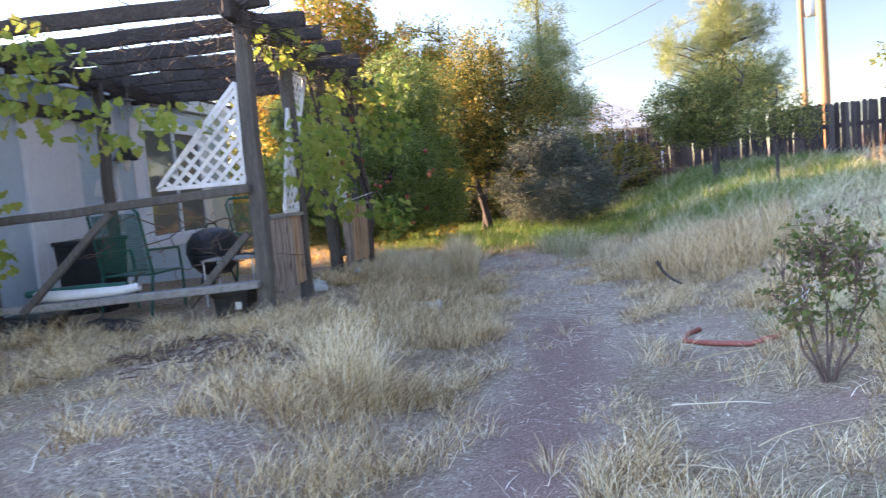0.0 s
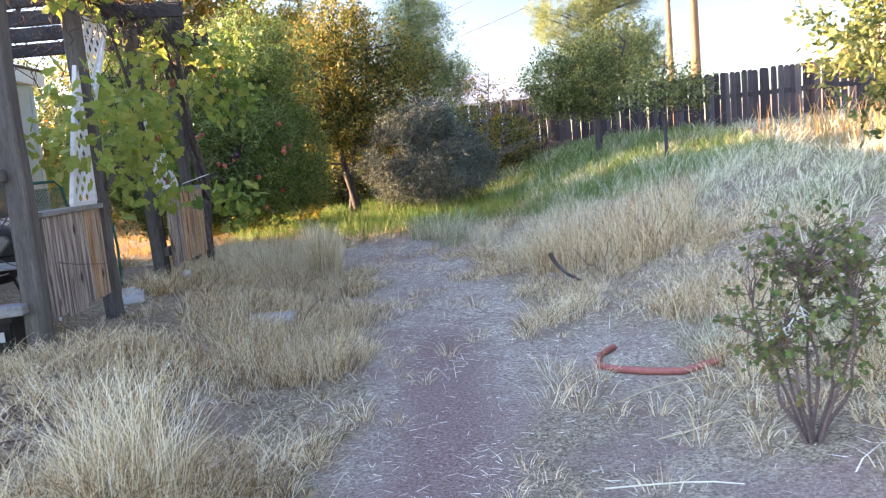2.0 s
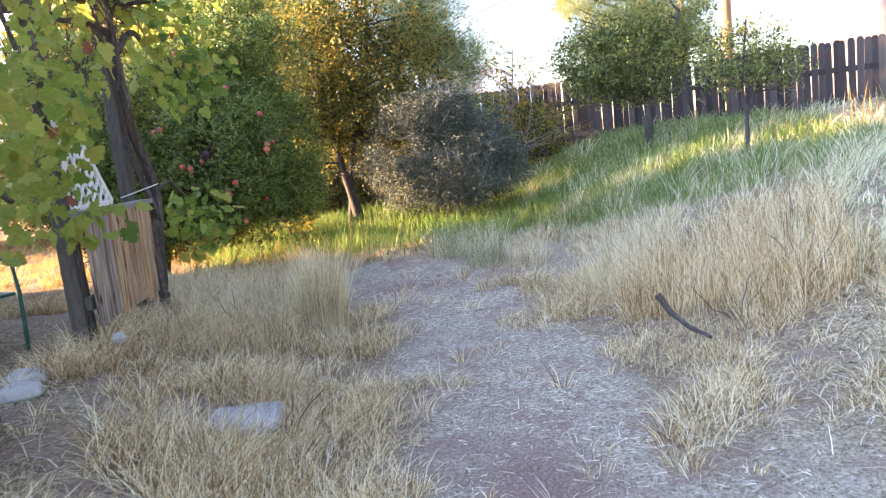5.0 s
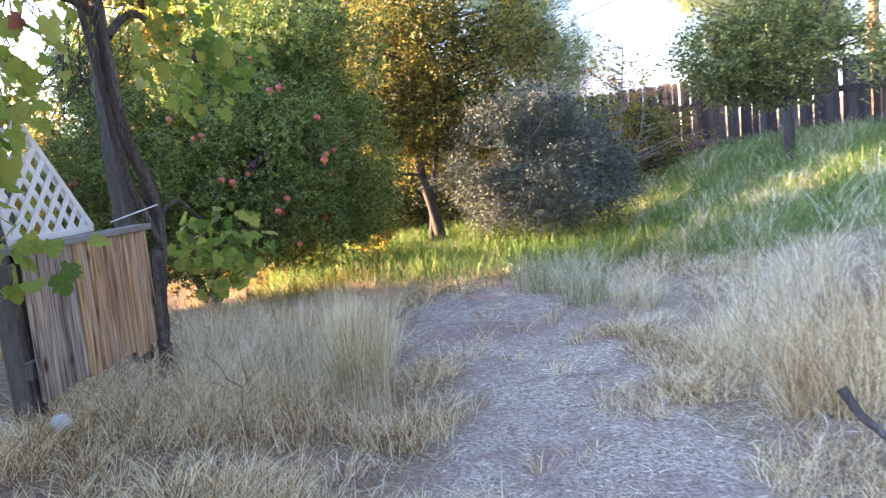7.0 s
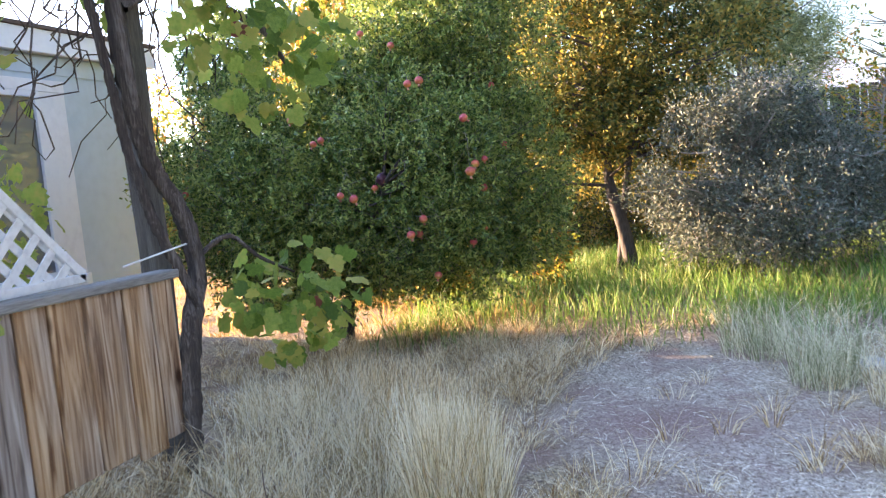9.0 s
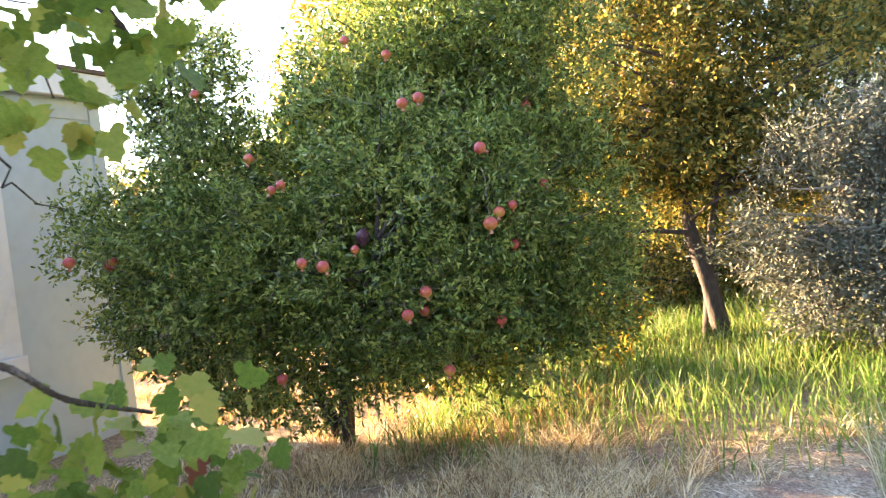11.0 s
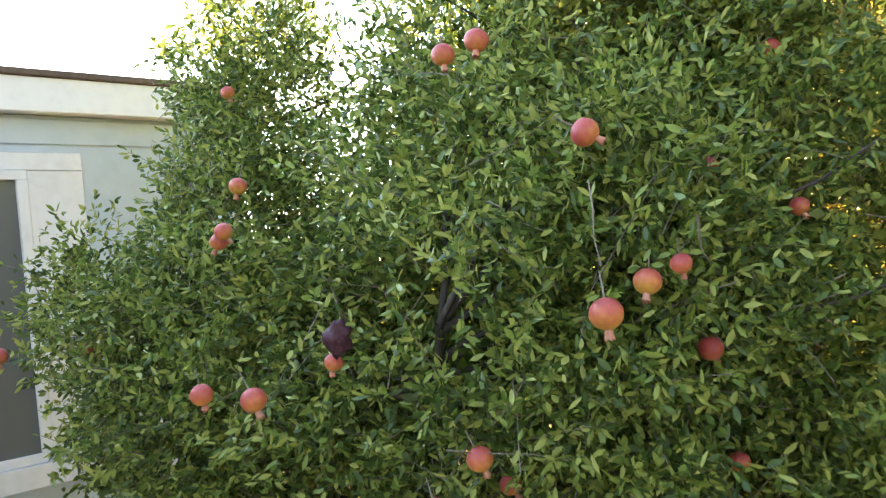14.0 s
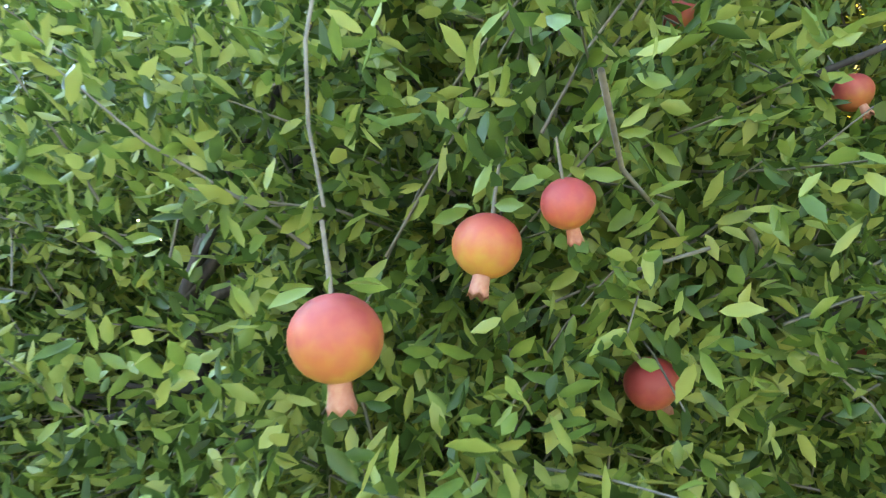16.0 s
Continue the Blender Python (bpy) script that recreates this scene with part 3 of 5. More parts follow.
stuff("back_grass", clumpy("back_grass", 2600, (-9.0, -1.2, 14.0, 22.0), lambda x, y: sstep(14.0, 14.6, y) * (0.4 + 0.6 * tufted(x, y, 1.5, 8.0)), 11, 0.11, 0.12, 0.34, 0.8, (0.006, 0.012)), M_WEED, "rusty dry grass catching the low sun", "dry grass")

# short straws lying on the path
b = field(150000, -4.0, 3.0, 1.5, 14.0, lambda x, y: (0.25 + 0.75 * np.maximum(path_mask(x, y), bare_mask(x, y))) * off_patio(x, y) * (1 - 0.75 * red_at(x, y)) * (1 - 0.45 * gravel_mask(x, y)) * (0.2 + 0.8 * tufted(x, y, 3.1, 7.0)))
b[:, 2] += 0.012
az = R.uniform(0, 2 * np.pi, len(b))
stuff("straw_litter", scatter("straw_litter", NEEDLE, b, np.stack([np.cos(az), np.sin(az), R.normal(0, 0.12, len(b))], 1), R.uniform(0.02, 0.09, len(b)), R.uniform(0.002, 0.005, len(b))), M_LITTER, "grey broken straw strewn on the ground", "straw")


def tuft(x, y, r, h, n, material, label, lean=0.45, width=0.004, wind=(0, 0)):
    """One clump of tall grass."""
    a, q = R.uniform(0, 2 * np.pi, n), np.sqrt(R.random(n)) * r
    px, py = x + q * np.cos(a), y + q * np.sin(a)
    base = np.stack([px, py, height_at(px, py) - 0.02], 1)
    ob = part("grass_tuft", blades("grass_tuft", base, h * R.uniform(0.45, 1.0, n), lean * R.uniform(0.2, 1.6, n), np.full(n, width), wind), material)
    return tagged(ob, label, "grass tuft", "tufts of tall grass")


TUFTS = [
    (-1.35, 10.4, 0.45, 0.4, 1500, M_PALE, 0.7), (-1.6, 9.7, 0.35, 0.3, 900, M_PALE, 1.0), (-0.6, 9.95, 0.3, 0.3, 700, M_STRAW, 0.8), (-1.75, 11.2, 0.4, 0.4, 900, M_PALE, 0.6), (-1.6, 5.0, 0.35, 0.2, 600, M_STRAW, 1.0), (-1.5, 6.9, 0.4, 0.3, 1000, M_STRAW, 1.0),
    (1.75, 6.6, 0.3, 0.24, 400, M_HILLG, 0.9), (2.6, 10.4, 0.5, 0.55, 1200, M_STRAW, 0.5), (1.0, 3.6, 0.3, 0.14, 300, M_HILLG, 0.9), (0.7, 10.2, 0.3, 0.16, 500, M_STRAW, 1.0), (1.3, 9.0, 0.4, 0.2, 800, M_STRAW, 1.0),
    (-0.83, 10.5, 0.17, 0.74, 2400, M_PALE, 0.22), (-1.15, 10.9, 0.3, 0.5, 700, M_PALE, 0.4), (-1.17, 5.2, 0.2, 0.72, 520, M_PALE, 0.5), (-1.17, 5.2, 0.3, 0.35, 700, M_STRAW, 0.9), (-0.85, 7.3, 0.42, 0.36, 1600, M_STRAW, 0.9),
    (-1.3, 7.9, 0.35, 0.36, 900, M_STRAW, 0.9), (-0.75, 8.7, 0.35, 0.32, 900, M_STRAW, 0.9), (-1.3, 9.9, 0.4, 0.34, 900, M_STRAW, 0.9), (1.75, 9.9, 0.5, 0.62, 1800, M_STRAW, 0.5), (2.2, 9.3, 0.4, 0.55, 1000, M_STRAW, 0.5),
    (1.35, 10.6, 0.3, 0.55, 700, M_PALE, 0.5), (0.75, 12.9, 0.22, 0.65, 500, M_HILLG, 0.6), (1.1, 12.5, 0.2, 0.55, 400, M_PALE, 0.7), (0.4, 13.5, 0.25, 0.5, 400, M_HILLG, 0.6), (-1.7, 12.0, 0.4, 0.42, 900, M_STRAW, 0.4),
    (-1.3, 11.6, 0.35, 0.42, 700, M_STRAW, 0.4), (-2.1, 12.2, 0.35, 0.4, 500, M_STRAW, 0.4), (2.0, 6.0, 0.35, 0.4, 700, M_HILLG, 0.8), (1.3, 4.2, 0.3, 0.18, 350, M_STRAW, 0.9), (2.0, 7.2, 0.4, 0.4, 800, M_STRAW, 0.7),
    (1.9, 11.4, 0.35, 0.6, 700, M_PALE, 0.5), (-1.9, 6.3, 0.4, 0.25, 700, M_STRAW, 1.0), (-1.2, 4.6, 0.3, 0.22, 500, M_STRAW, 1.0), (-1.1, 4.0, 0.25, 0.25, 400, M_STRAW, 0.9),
]
for tx, ty, tr, th, tn, tm, tl in TUFTS:
    tuft(tx, ty, tr, th, tn, tm, {M_PALE: "tall pale straw-coloured grass clump on the ground", M_STRAW: "tan dry grass clump beside the path", M_HILLG: "grey-green grass clump with long blades"}[tm], tl)

# ---- fence along the top of the bank ----
fence = thing("fence", (4.0, 19.3, 0.3), "dark weathered wooden picket fence along the bank", "fence")
FA, FB = Vector((-1.0, 24.45, 0)), Vector((11.5, 11.6, 0))
fdir = (FB - FA).normalized()
fn = Vector((fdir.y, -fdir.x, 0))
flen = (FB - FA).length
pick = bmesh.new()
prof = [(-0.05, 0), (0.05, 0), (0.05, 1.79), (0.028, 1.83), (-0.028, 1.83), (-0.05, 1.79)]
fv = [[pick.verts.new((px, s * 0.009, pz)) for px, pz in prof] for s in (-1, 1)]
pick.faces.new(fv[0])
pick.faces.new(fv[1][::-1])
for i in range(6):
    pick.faces.new((fv[0][(i + 1) % 6], fv[0][i], fv[1][i], fv[1][(i + 1) % 6]))
bmesh.ops.recalc_face_normals(pick, faces=pick.faces)
pick_me = bpy.data.meshes.new("picket")
pick.to_mesh(pick_me)
pick.free()
pick_me.materials.append(M_FENCE)
fang = math.atan2(fdir.y, fdir.x)
i, s = 0, 0.07
while s < flen:
    p = FA + fdir * s
    part("picket", pick_me, None, fence, m=Matrix.Translation((p.x, p.y, 0.36 + R.normal(0, 0.012))) @ Euler((R.normal(0, 0.01), R.normal(0, 0.008), fang)).to_matrix().to_4x4())
    s += 0.102 + R.choice([0.0, 0.001, 0.003, 0.009])
for zr in (0.6, 1.15, 1.75):
    a, c = FA - fn * -0.04, FB - fn * -0.04
    part("rail", beam_bm((a.x + 0.03, a.y + 0.03, zr), (c.x + 0.03, c.y + 0.03, zr), 0.04, 0.09), M_FENCE, fence)


# ---- house ----
WX = -5.06
house = thing("house", (-7.0, 8.0, 0.1), "pale blue-grey single-storey house with white trim", "house")
HZ = 2.72
part("wall", box_at(WX - 0.14, WX, 4.0, 14.35, -0.1, HZ, 0.0), M_HWALL, house)
part("wall", box_at(WX - 6.0, WX - 0.16, 14.22, 14.36, -0.1, HZ, 0.0), M_HWALL, house)
part("wall", box_at(WX - 6.14, WX - 6.0, 4.0, 14.35, -0.1, HZ, 0.0), M_HWALL, house)
part("wall", box_at(WX - 6.0, WX - 0.16, 3.9, 4.04, -0.1, HZ, 0.0), M_HWALL, house)
part("corner_board", box_at(WX + 0.003, WX + 0.02, 14.26, 14.37, -0.05, HZ - 0.02), M_HWALL, house)
roof = part("roof", box_at(WX - 6.35, WX + 0.16, 3.7, 14.55, HZ + 0.18, HZ + 0.215), M_ROOF, house, "thin brown roof edge")
part("soffit", box_at(WX - 6.3, WX + 0.1, 3.75, 14.5, HZ + 0.005, HZ + 0.03), M_WHITE, house)
part("fascia", box_at(WX + 0.1, WX + 0.135, 3.74, 14.53, HZ - 0.01, HZ + 0.178), M_WHITE, house, "white painted fascia board")
part("fascia", box_at(WX - 6.3, WX + 0.098, 14.5, 14.53, HZ - 0.01, HZ + 0.178), M_WHITE, house, "white painted fascia board")
part("frieze_board", box_at(WX + 0.003, WX + 0.016, 10.6, 14.25, HZ - 0.16, HZ - 0.02), M_HWALL, house)


def window(y0, y1, z0, z1, side):
    """A sliding window in the wall's face with wide white side boards."""
    w = part("window", box_at(WX + 0.004, WX + 0.012, y0, y1, z0, z1, 0), M_GLASS, house, "dark reflecting window panes")
    ym = (y0 + y1) / 2
    for a, c in ((y0 - 0.03, y0 + 0.025), (ym - 0.03, ym + 0.03), (y1 - 0.025, y1 + 0.03)):
        part("window_frame", box_at(WX + 0.013, WX + 0.045, a, c, z0, z1), M_WHITE, w)
    part("window_frame", box_at(WX + 0.013, WX + 0.043, y0 - 0.03, y1 + 0.03, z1, z1 + 0.05), M_WHITE, w)
    part("window_frame", box_at(WX + 0.013, WX + 0.043, y0 - 0.03, y1 + 0.03, z0 - 0.05, z0), M_WHITE, w)
    part("side_board", box_at(WX + 0.003, WX + 0.028, y1 + 0.032, y1 + side, z0 - 0.05, z1 + 0.05), M_WHITE, w)
    part("side_board", box_at(WX + 0.003, WX + 0.028, y0 - side, y0 - 0.032, z0 - 0.05, z1 + 0.05), M_WHITE, w)
    part("head_board", box_at(WX + 0.003, WX + 0.034, y0 - side, y1 + side, z1 + 0.052, z1 + 0.15), M_WHITE, w)
    part("window_sill", box_at(WX + 0.003, WX + 0.07, y0 - side, y1 + side, z0 - 0.17, z0 - 0.052), M_WHITE, w)


window(11.15, 13.08, 0.92, 2.36, 0.32)
# lap siding and a white door towards the porch end
for k in range(17):
    z = 0.12 + k * 0.15
    part("lap_board", box_at(WX + 0.003, WX + 0.022 + 0.004, 9.5, 10.28, z, z + 0.146, 0.003), M_HWALL, house)
part("trim_board", box_at(WX + 0.003, WX + 0.035, 10.29, 10.4, 0.05, HZ - 0.02), M_WHITE, house, "white vertical trim board")
door = part("door", box_at(WX + 0.003, WX + 0.05, 8.45, 9.38, 0.3, 2.35), M_WHITE, house, "white panelled door")
for zz in ((0.45, 0.95), (1.05, 1.55)):
    for yy in ((8.6, 8.88), (8.98, 9.26)):
        part("door_panel", box_at(WX + 0.051, WX + 0.062, yy[0], yy[1], zz[0], zz[1]), M_WHITE, door)
part("trim_board", box_at(WX + 0.003, WX + 0.04, 9.39, 9.49, 0.3, 2.42), M_WHITE, house)


def lathe(name, prof, at, seg=16):
    V, Q = [], []
    a = np.arange(seg) * 2 * np.pi / seg
    P = np.asarray(prof, float)
    V = np.stack([P[:, None, 0] * np.cos(a), P[:, None, 0] * np.sin(a), np.repeat(P[:, 1:2], seg, 1)], -1).reshape(-1, 3) + np.asarray(at)
    i = np.arange(len(P) - 1)[:, None] * seg
    j = np.arange(seg)[None, :]
    k = (j + 1) % seg
    Q = np.stack([i + j, i + k, i + seg + k, i + seg + j], -1).reshape(-1, 4)
    return mesh_np(name, V, [Q], smooth=True)


lantern = thing("wall_lantern", (WX + 0.14, 10.35, 1.95), "dark metal bell-shaped porch lantern on the trim", "lantern")
part("bracket", tubes("bracket", [([(WX + 0.035, 10.35, 2.14), (WX + 0.1, 10.35, 2.2), (WX + 0.16, 10.35, 2.15)], 0.018, 0.014)]), M_IRON, lantern)
part("shade", lathe("shade", [(0.02, 2.15), (0.06, 2.1), (0.09, 2.0), (0.15, 1.93), (0.15, 1.92), (0.08, 1.99)], (WX + 0.16, 10.35, 0)), M_IRON, lantern)
part("bulb_cage", lathe("bulb_cage", [(0.001, 1.99), (0.05, 1.97), (0.055, 1.86), (0.03, 1.8), (0.001, 1.79)], (WX + 0.16, 10.35, 0)), M_WPLAST, lantern)
plaque = thing("wall_plaque", (WX + 0.03, 9.9, 1.5), "white half-round slatted plaque on the siding", "wall plaque")
pl = bmesh.new()
ring = [pl.verts.new((WX + 0.03, 9.9 + 0.17 * math.cos(a * math.pi / 10), 1.5 + 0.2 * math.sin(a * math.pi / 10))) for a in range(11)]
f = pl.faces.new(ring)
ext = bmesh.ops.extrude_face_region(pl, geom=[f])
bmesh.ops.translate(pl, verts=[v for v in ext["geom"] if isinstance(v, bmesh.types.BMVert)], vec=(0.012, 0, 0))
part("plate", pl, M_WHITE, plaque)
for k in range(7):
    yy = 9.77 + k * 0.043
    part("slat", box_at(WX + 0.044, WX + 0.052, yy - 0.012, yy + 0.012, 1.51, 1.52 + 0.16 * math.sqrt(max(0.05, 1 - ((yy - 9.9) / 0.17) ** 2)), 0.002), M_WHITE, plaque)

# ---- patio slab ----
slab = part("patio", box_at(WX, -2.32, 6.75, 11.0, -0.1, 0.30, 0.01), M_CONC)
tagged(slab, "pale concrete patio slab", "patio", kind="structure")

# ---- pergola ----
PX = -2.19
perg = thing("pergola", (PX, 8.8, 0.3), "weathered grey timber pergola with lattice and plank panels", "pergola")
for (x, y, z1, w) in ((PX, 6.97, 2.86, 0.12), (PX, 8.22, 2.62, 0.11), (PX, 9.52, 2.6, 0.11), (-2.14, 10.63, 2.75, 0.1), (-4.5, 9.1, 2.7, 0.1), (-4.5, 6.97, 2.7, 0.1)):
    part("post", beam_bm((x, y, 0.1), (x + R.normal(0, 0.01), y + R.normal(0, 0.01), z1), w, w, 0.012, 7, 0.02), M_POST, perg)
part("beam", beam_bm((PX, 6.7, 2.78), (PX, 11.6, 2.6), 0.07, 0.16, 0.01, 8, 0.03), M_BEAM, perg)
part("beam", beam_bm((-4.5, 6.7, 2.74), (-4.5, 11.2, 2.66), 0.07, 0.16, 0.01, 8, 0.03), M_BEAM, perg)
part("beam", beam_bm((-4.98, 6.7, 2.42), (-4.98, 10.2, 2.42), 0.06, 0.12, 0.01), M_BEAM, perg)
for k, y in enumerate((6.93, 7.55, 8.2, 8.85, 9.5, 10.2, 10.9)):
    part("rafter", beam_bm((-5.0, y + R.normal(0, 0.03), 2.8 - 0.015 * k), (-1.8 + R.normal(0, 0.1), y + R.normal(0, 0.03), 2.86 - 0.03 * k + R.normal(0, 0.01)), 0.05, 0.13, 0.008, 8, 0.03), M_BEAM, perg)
# rails across the near side, and a brace
part("rail", beam_bm((PX - 0.02, 6.9, 1.40), (-4.55, 6.93, 1.3), 0.09, 0.07, 0.008, 6, 0.02), M_POST, perg)
part("rail", beam_bm((PX - 0.02, 6.9, 0.64), (-4.55, 6.93, 0.57), 0.15, 0.06, 0.008, 6, 0.02), M_CAP, perg)
part("brace", beam_bm((-4.2, 6.86, 0.55), (-3.35, 6.86, 1.3), 0.05, 0.06, 0.008, 4, 0.02), M_POST, perg)
part("brace", beam_bm((-2.28, 6.96, 1.05), (-2.85, 6.96, 0.5), 0.05, 0.06, 0.008, 4, 0.02), M_POST, perg)


def lattice(name, tri, plane_u, plane_v, origin, step=0.085, w=0.032):
    """Criss-cross slats clipped to a triangle in the plane of u and v; each slat is a part."""
    o, u, v = Vector(origin), Vector(plane_u), Vector(plane_v)
    n = u.cross(v).normalized()

    def P(a, b, d=0.0):
        return o + u * a + v * b + n * d

    fr = part(name, beam_bm(P(*tri[0]), P(*tri[1]), 0.03, 0.035, 0.003), M_LATT, perg, "white painted lattice panel")
    for a, c in ((1, 2), (2, 0)):
        part("lattice_edge", beam_bm(P(*tri[a]), P(*tri[c]), 0.03, 0.035, 0.003), M_LATT, fr)
    cx = sum(p[0] for p in tri) / 3
    T = [Vector(p) for p in tri]
    for s, depth in ((1, 0.008), (-1, -0.008)):
        for k in range(-40, 41):
            base = Vector((cx + k * step * 1.414, 0))
            d = Vector((1, s)).normalized()
            hits = []
            for i in range(3):
                a, e = T[i], T[(i + 1) % 3] - T[i]
                den = d.x * e.y - d.y * e.x
                if abs(den) < 1e-6:
                    continue
                q = a - base
                tt = (q.x * e.y - q.y * e.x) / den
                ss = (q.x * d.y - q.y * d.x) / den
                if 0 <= ss <= 1:
                    hits.append(tt)
            if len(hits) >= 2 and max(hits) - min(hits) > 0.04:
                a, c = base + d * min(hits), base + d * max(hits)
                p, q = P(a.x, a.y, depth), P(c.x, c.y, depth)
                dd = (q - p).normalized()
                sd = n.cross(dd) * (w / 2)
                th = n * 0.003
                bm = bmesh.new()
                vs = [bm.verts.new(pt + so + to) for pt in (p, q) for so in (sd, -sd) for to in (th, -th)]
                for fc in ((0, 1, 3, 2), (4, 6, 7, 5), (0, 4, 5, 1), (2, 3, 7, 6), (0, 2, 6, 4), (1, 5, 7, 3)):
                    bm.faces.new([vs[i] for i in fc])
                bmesh.ops.recalc_face_normals(bm, faces=bm.faces)
                part("slat", bm, M_LATT, fr)


lattice("lattice", [(0, 0), (0.72, 0), (0, 0.78)], (-1, 0, 0), (0, 0, 1), (PX - 0.07, 6.95, 1.46))
lattice("lattice", [(0, 0), (-0.42, 0), (0, 0.95)], (0, 1, 0), (0, 0, 1), (PX, 8.14, 1.18))
lattice("lattice", [(0, 0), (0, -0.75), (0.6, 0)], (0, 1, 0), (0, 0, 1), (PX, 8.3, 2.5))
lattice("lattice", [(0, 0), (0, 0.75), (0.75, 0)], (0, 1, 0), (0, 0, 1), (-2.13, 9.45, 1.19))


def plank_panel(y0, y1, x0, x1, z0, z1, n):
    """Upright boards on a rail with a sloping cap, each board of its own width and height."""
    cap = part("panel_cap", beam_bm((x0 - 0.01, y0 - 0.03, z1 + 0.02), (x1 - 0.01, y1 + 0.02, z1 + 0.005), 0.1, 0.035, 0.006, 5, 0.008), M_CAP, perg, "grey weathered cap board")
    part("panel_rail", beam_bm((x0 - 0.05, y0, z0 + 0.14), (x1 - 0.05, y1, z0 + 0.14), 0.04, 0.08), M_POST, cap)
    part("panel_rail", beam_bm((x0 - 0.05, y0, z1 - 0.08), (x1 - 0.05, y1, z1 - 0.08), 0.04, 0.08), M_POST, cap)
    ws = R.uniform(0.75, 1.25, n)
    e = np.concatenate([[0], np.cumsum(ws) / ws.sum()])
    for k in range(n):
        a, c = y0 + (y1 - y0) * e[k] + 0.002, y0 + (y1 - y0) * e[k + 1] - 0.003
        x = x0 + (x1 - x0) * (k + 0.5) / n
        zb = z0 + R.normal(0, 0.012)
        bm = box_bm(0.022, c - a, z1 - zb, 0.003, 0.0015)
        part("plank", bm, M_PLANK, cap, m=Matrix.Translation((x + R.normal(0, 0.002), (a + c) / 2, (z1 + zb) / 2)))


plank_panel(7.12, 8.32, -2.16, -2.19, 0.5, 1.14, 7)
plank_panel(9.36, 10.5, -2.03, -1.98, 0.5, 1.15, 7)

# ---- trees and shrubs ----


def limb(p, q, n=7, wig=0.04, bow=0.1):
    p, q = np.asarray(p, float), np.asarray(q, float)
    s = np.linspace(0, 1, n)[:, None]
    L = np.linalg.norm(q - p)
    out = p + (q - p) * s + R.normal(0, bow * L * 0.5, 3) * (s * (1 - s)) * 2
    w = R.normal(0, wig * L * 0.3, (n, 3))
    w[0] = w[-1] = 0
    return out + w


def in_lobes(lobes, n, hollow=0.55):
    """Places in a union of ellipsoids, denser towards the skin."""
    vol = np.array([l[3] * l[4] * l[5] * (l[6] if len(l) > 6 else 1) for l in lobes])
    pick = R.choice(len(lobes), n, p=vol / vol.sum())
    d = unit(R.normal(size=(n, 3)))
    r = (hollow ** 3 + (1 - hollow ** 3) * R.random(n)) ** (1 / 3)
    A = np.array([l[:6] for l in lobes])[pick]
    bump = 1 + 0.22 * np.sin(d[:, 0] * 5 + A[:, 0] * 3) * np.cos(d[:, 1] * 4 + d[:, 2] * 5 + A[:, 2])
    return A[:, :3] + d * A[:, 3:] * (r * bump)[:, None], d


GRID = R.random((24, 24, 24))


def lump(p, size):
    """Smooth value noise between 0 and 1 at places p, with lumps of the given size."""
    u = p / size
    k = np.floor(u).astype(int)
    f = u - k
    f = f * f * (3 - 2 * f)
    out = np.zeros(len(p))
    for a, b, c in [(i >> 2 & 1, i >> 1 & 1, i & 1) for i in range(8)]:
        w = np.where(a, f[:, 0], 1 - f[:, 0]) * np.where(b, f[:, 1], 1 - f[:, 1]) * np.where(c, f[:, 2], 1 - f[:, 2])
        out += w * GRID[(k[:, 0] + a) % 24, (k[:, 1] + b) % 24, (k[:, 2] + c) % 24]
    return out


def crown(name, lobes, clusters, per, spread, length, width, material, template=LANCE, hollow=0.5, droop=-0.1, zmin=0.0, clear=None, nodes=0, gaps=0.0, gap_size=0.4):
    """Twigs of leaves through a crown, in one mesh; returns it with the twigs' places."""
    c, d = in_lobes(lobes, int(clusters * (1 + 1.6 * gaps)), hollow)
    keep = c[:, 2] > zmin
    if gaps:
        keep &= 0.65 * lump(c, gap_size) + 0.35 * lump(c + 5, gap_size * 0.45) > gaps + R.normal(0, 0.04, len(c))
    c, d = c[keep], d[keep]
    tw = unit(d * 0.7 + R.normal(0, 0.5, c.shape) + np.array([0, 0, 0.15]))
    t = R.random((len(c), per))
    if nodes:
        t = np.floor(t * nodes) / (nodes - 1)
    pos = c[:, None, :] + tw[:, None, :] * (t[..., None] - 0.5) * spread * 2.4 + R.normal(0, spread * (0.07 if nodes else 0.22), (len(c), per, 3))
    ax = tw[:, None, :] * (0.7 if nodes else 0.8) + R.normal(0, 0.6, (len(c), per, 3)) + np.array([0, 0, droop])
    pos, ax = pos.reshape(-1, 3), ax.reshape(-1, 3)
    if clear is not None:
        ok = np.ones(len(pos), bool)
        for p in clear:
            ok &= np.linalg.norm(pos - p, axis=1) > 0.06
        pos, ax = pos[ok], ax[ok]
    n = len(pos)
    me = scatter(name, template, pos, ax, length * R.uniform(0.6, 1.25, n), width * R.uniform(0.7, 1.2, n))
    me.materials.append(material)
    return me, c, tw


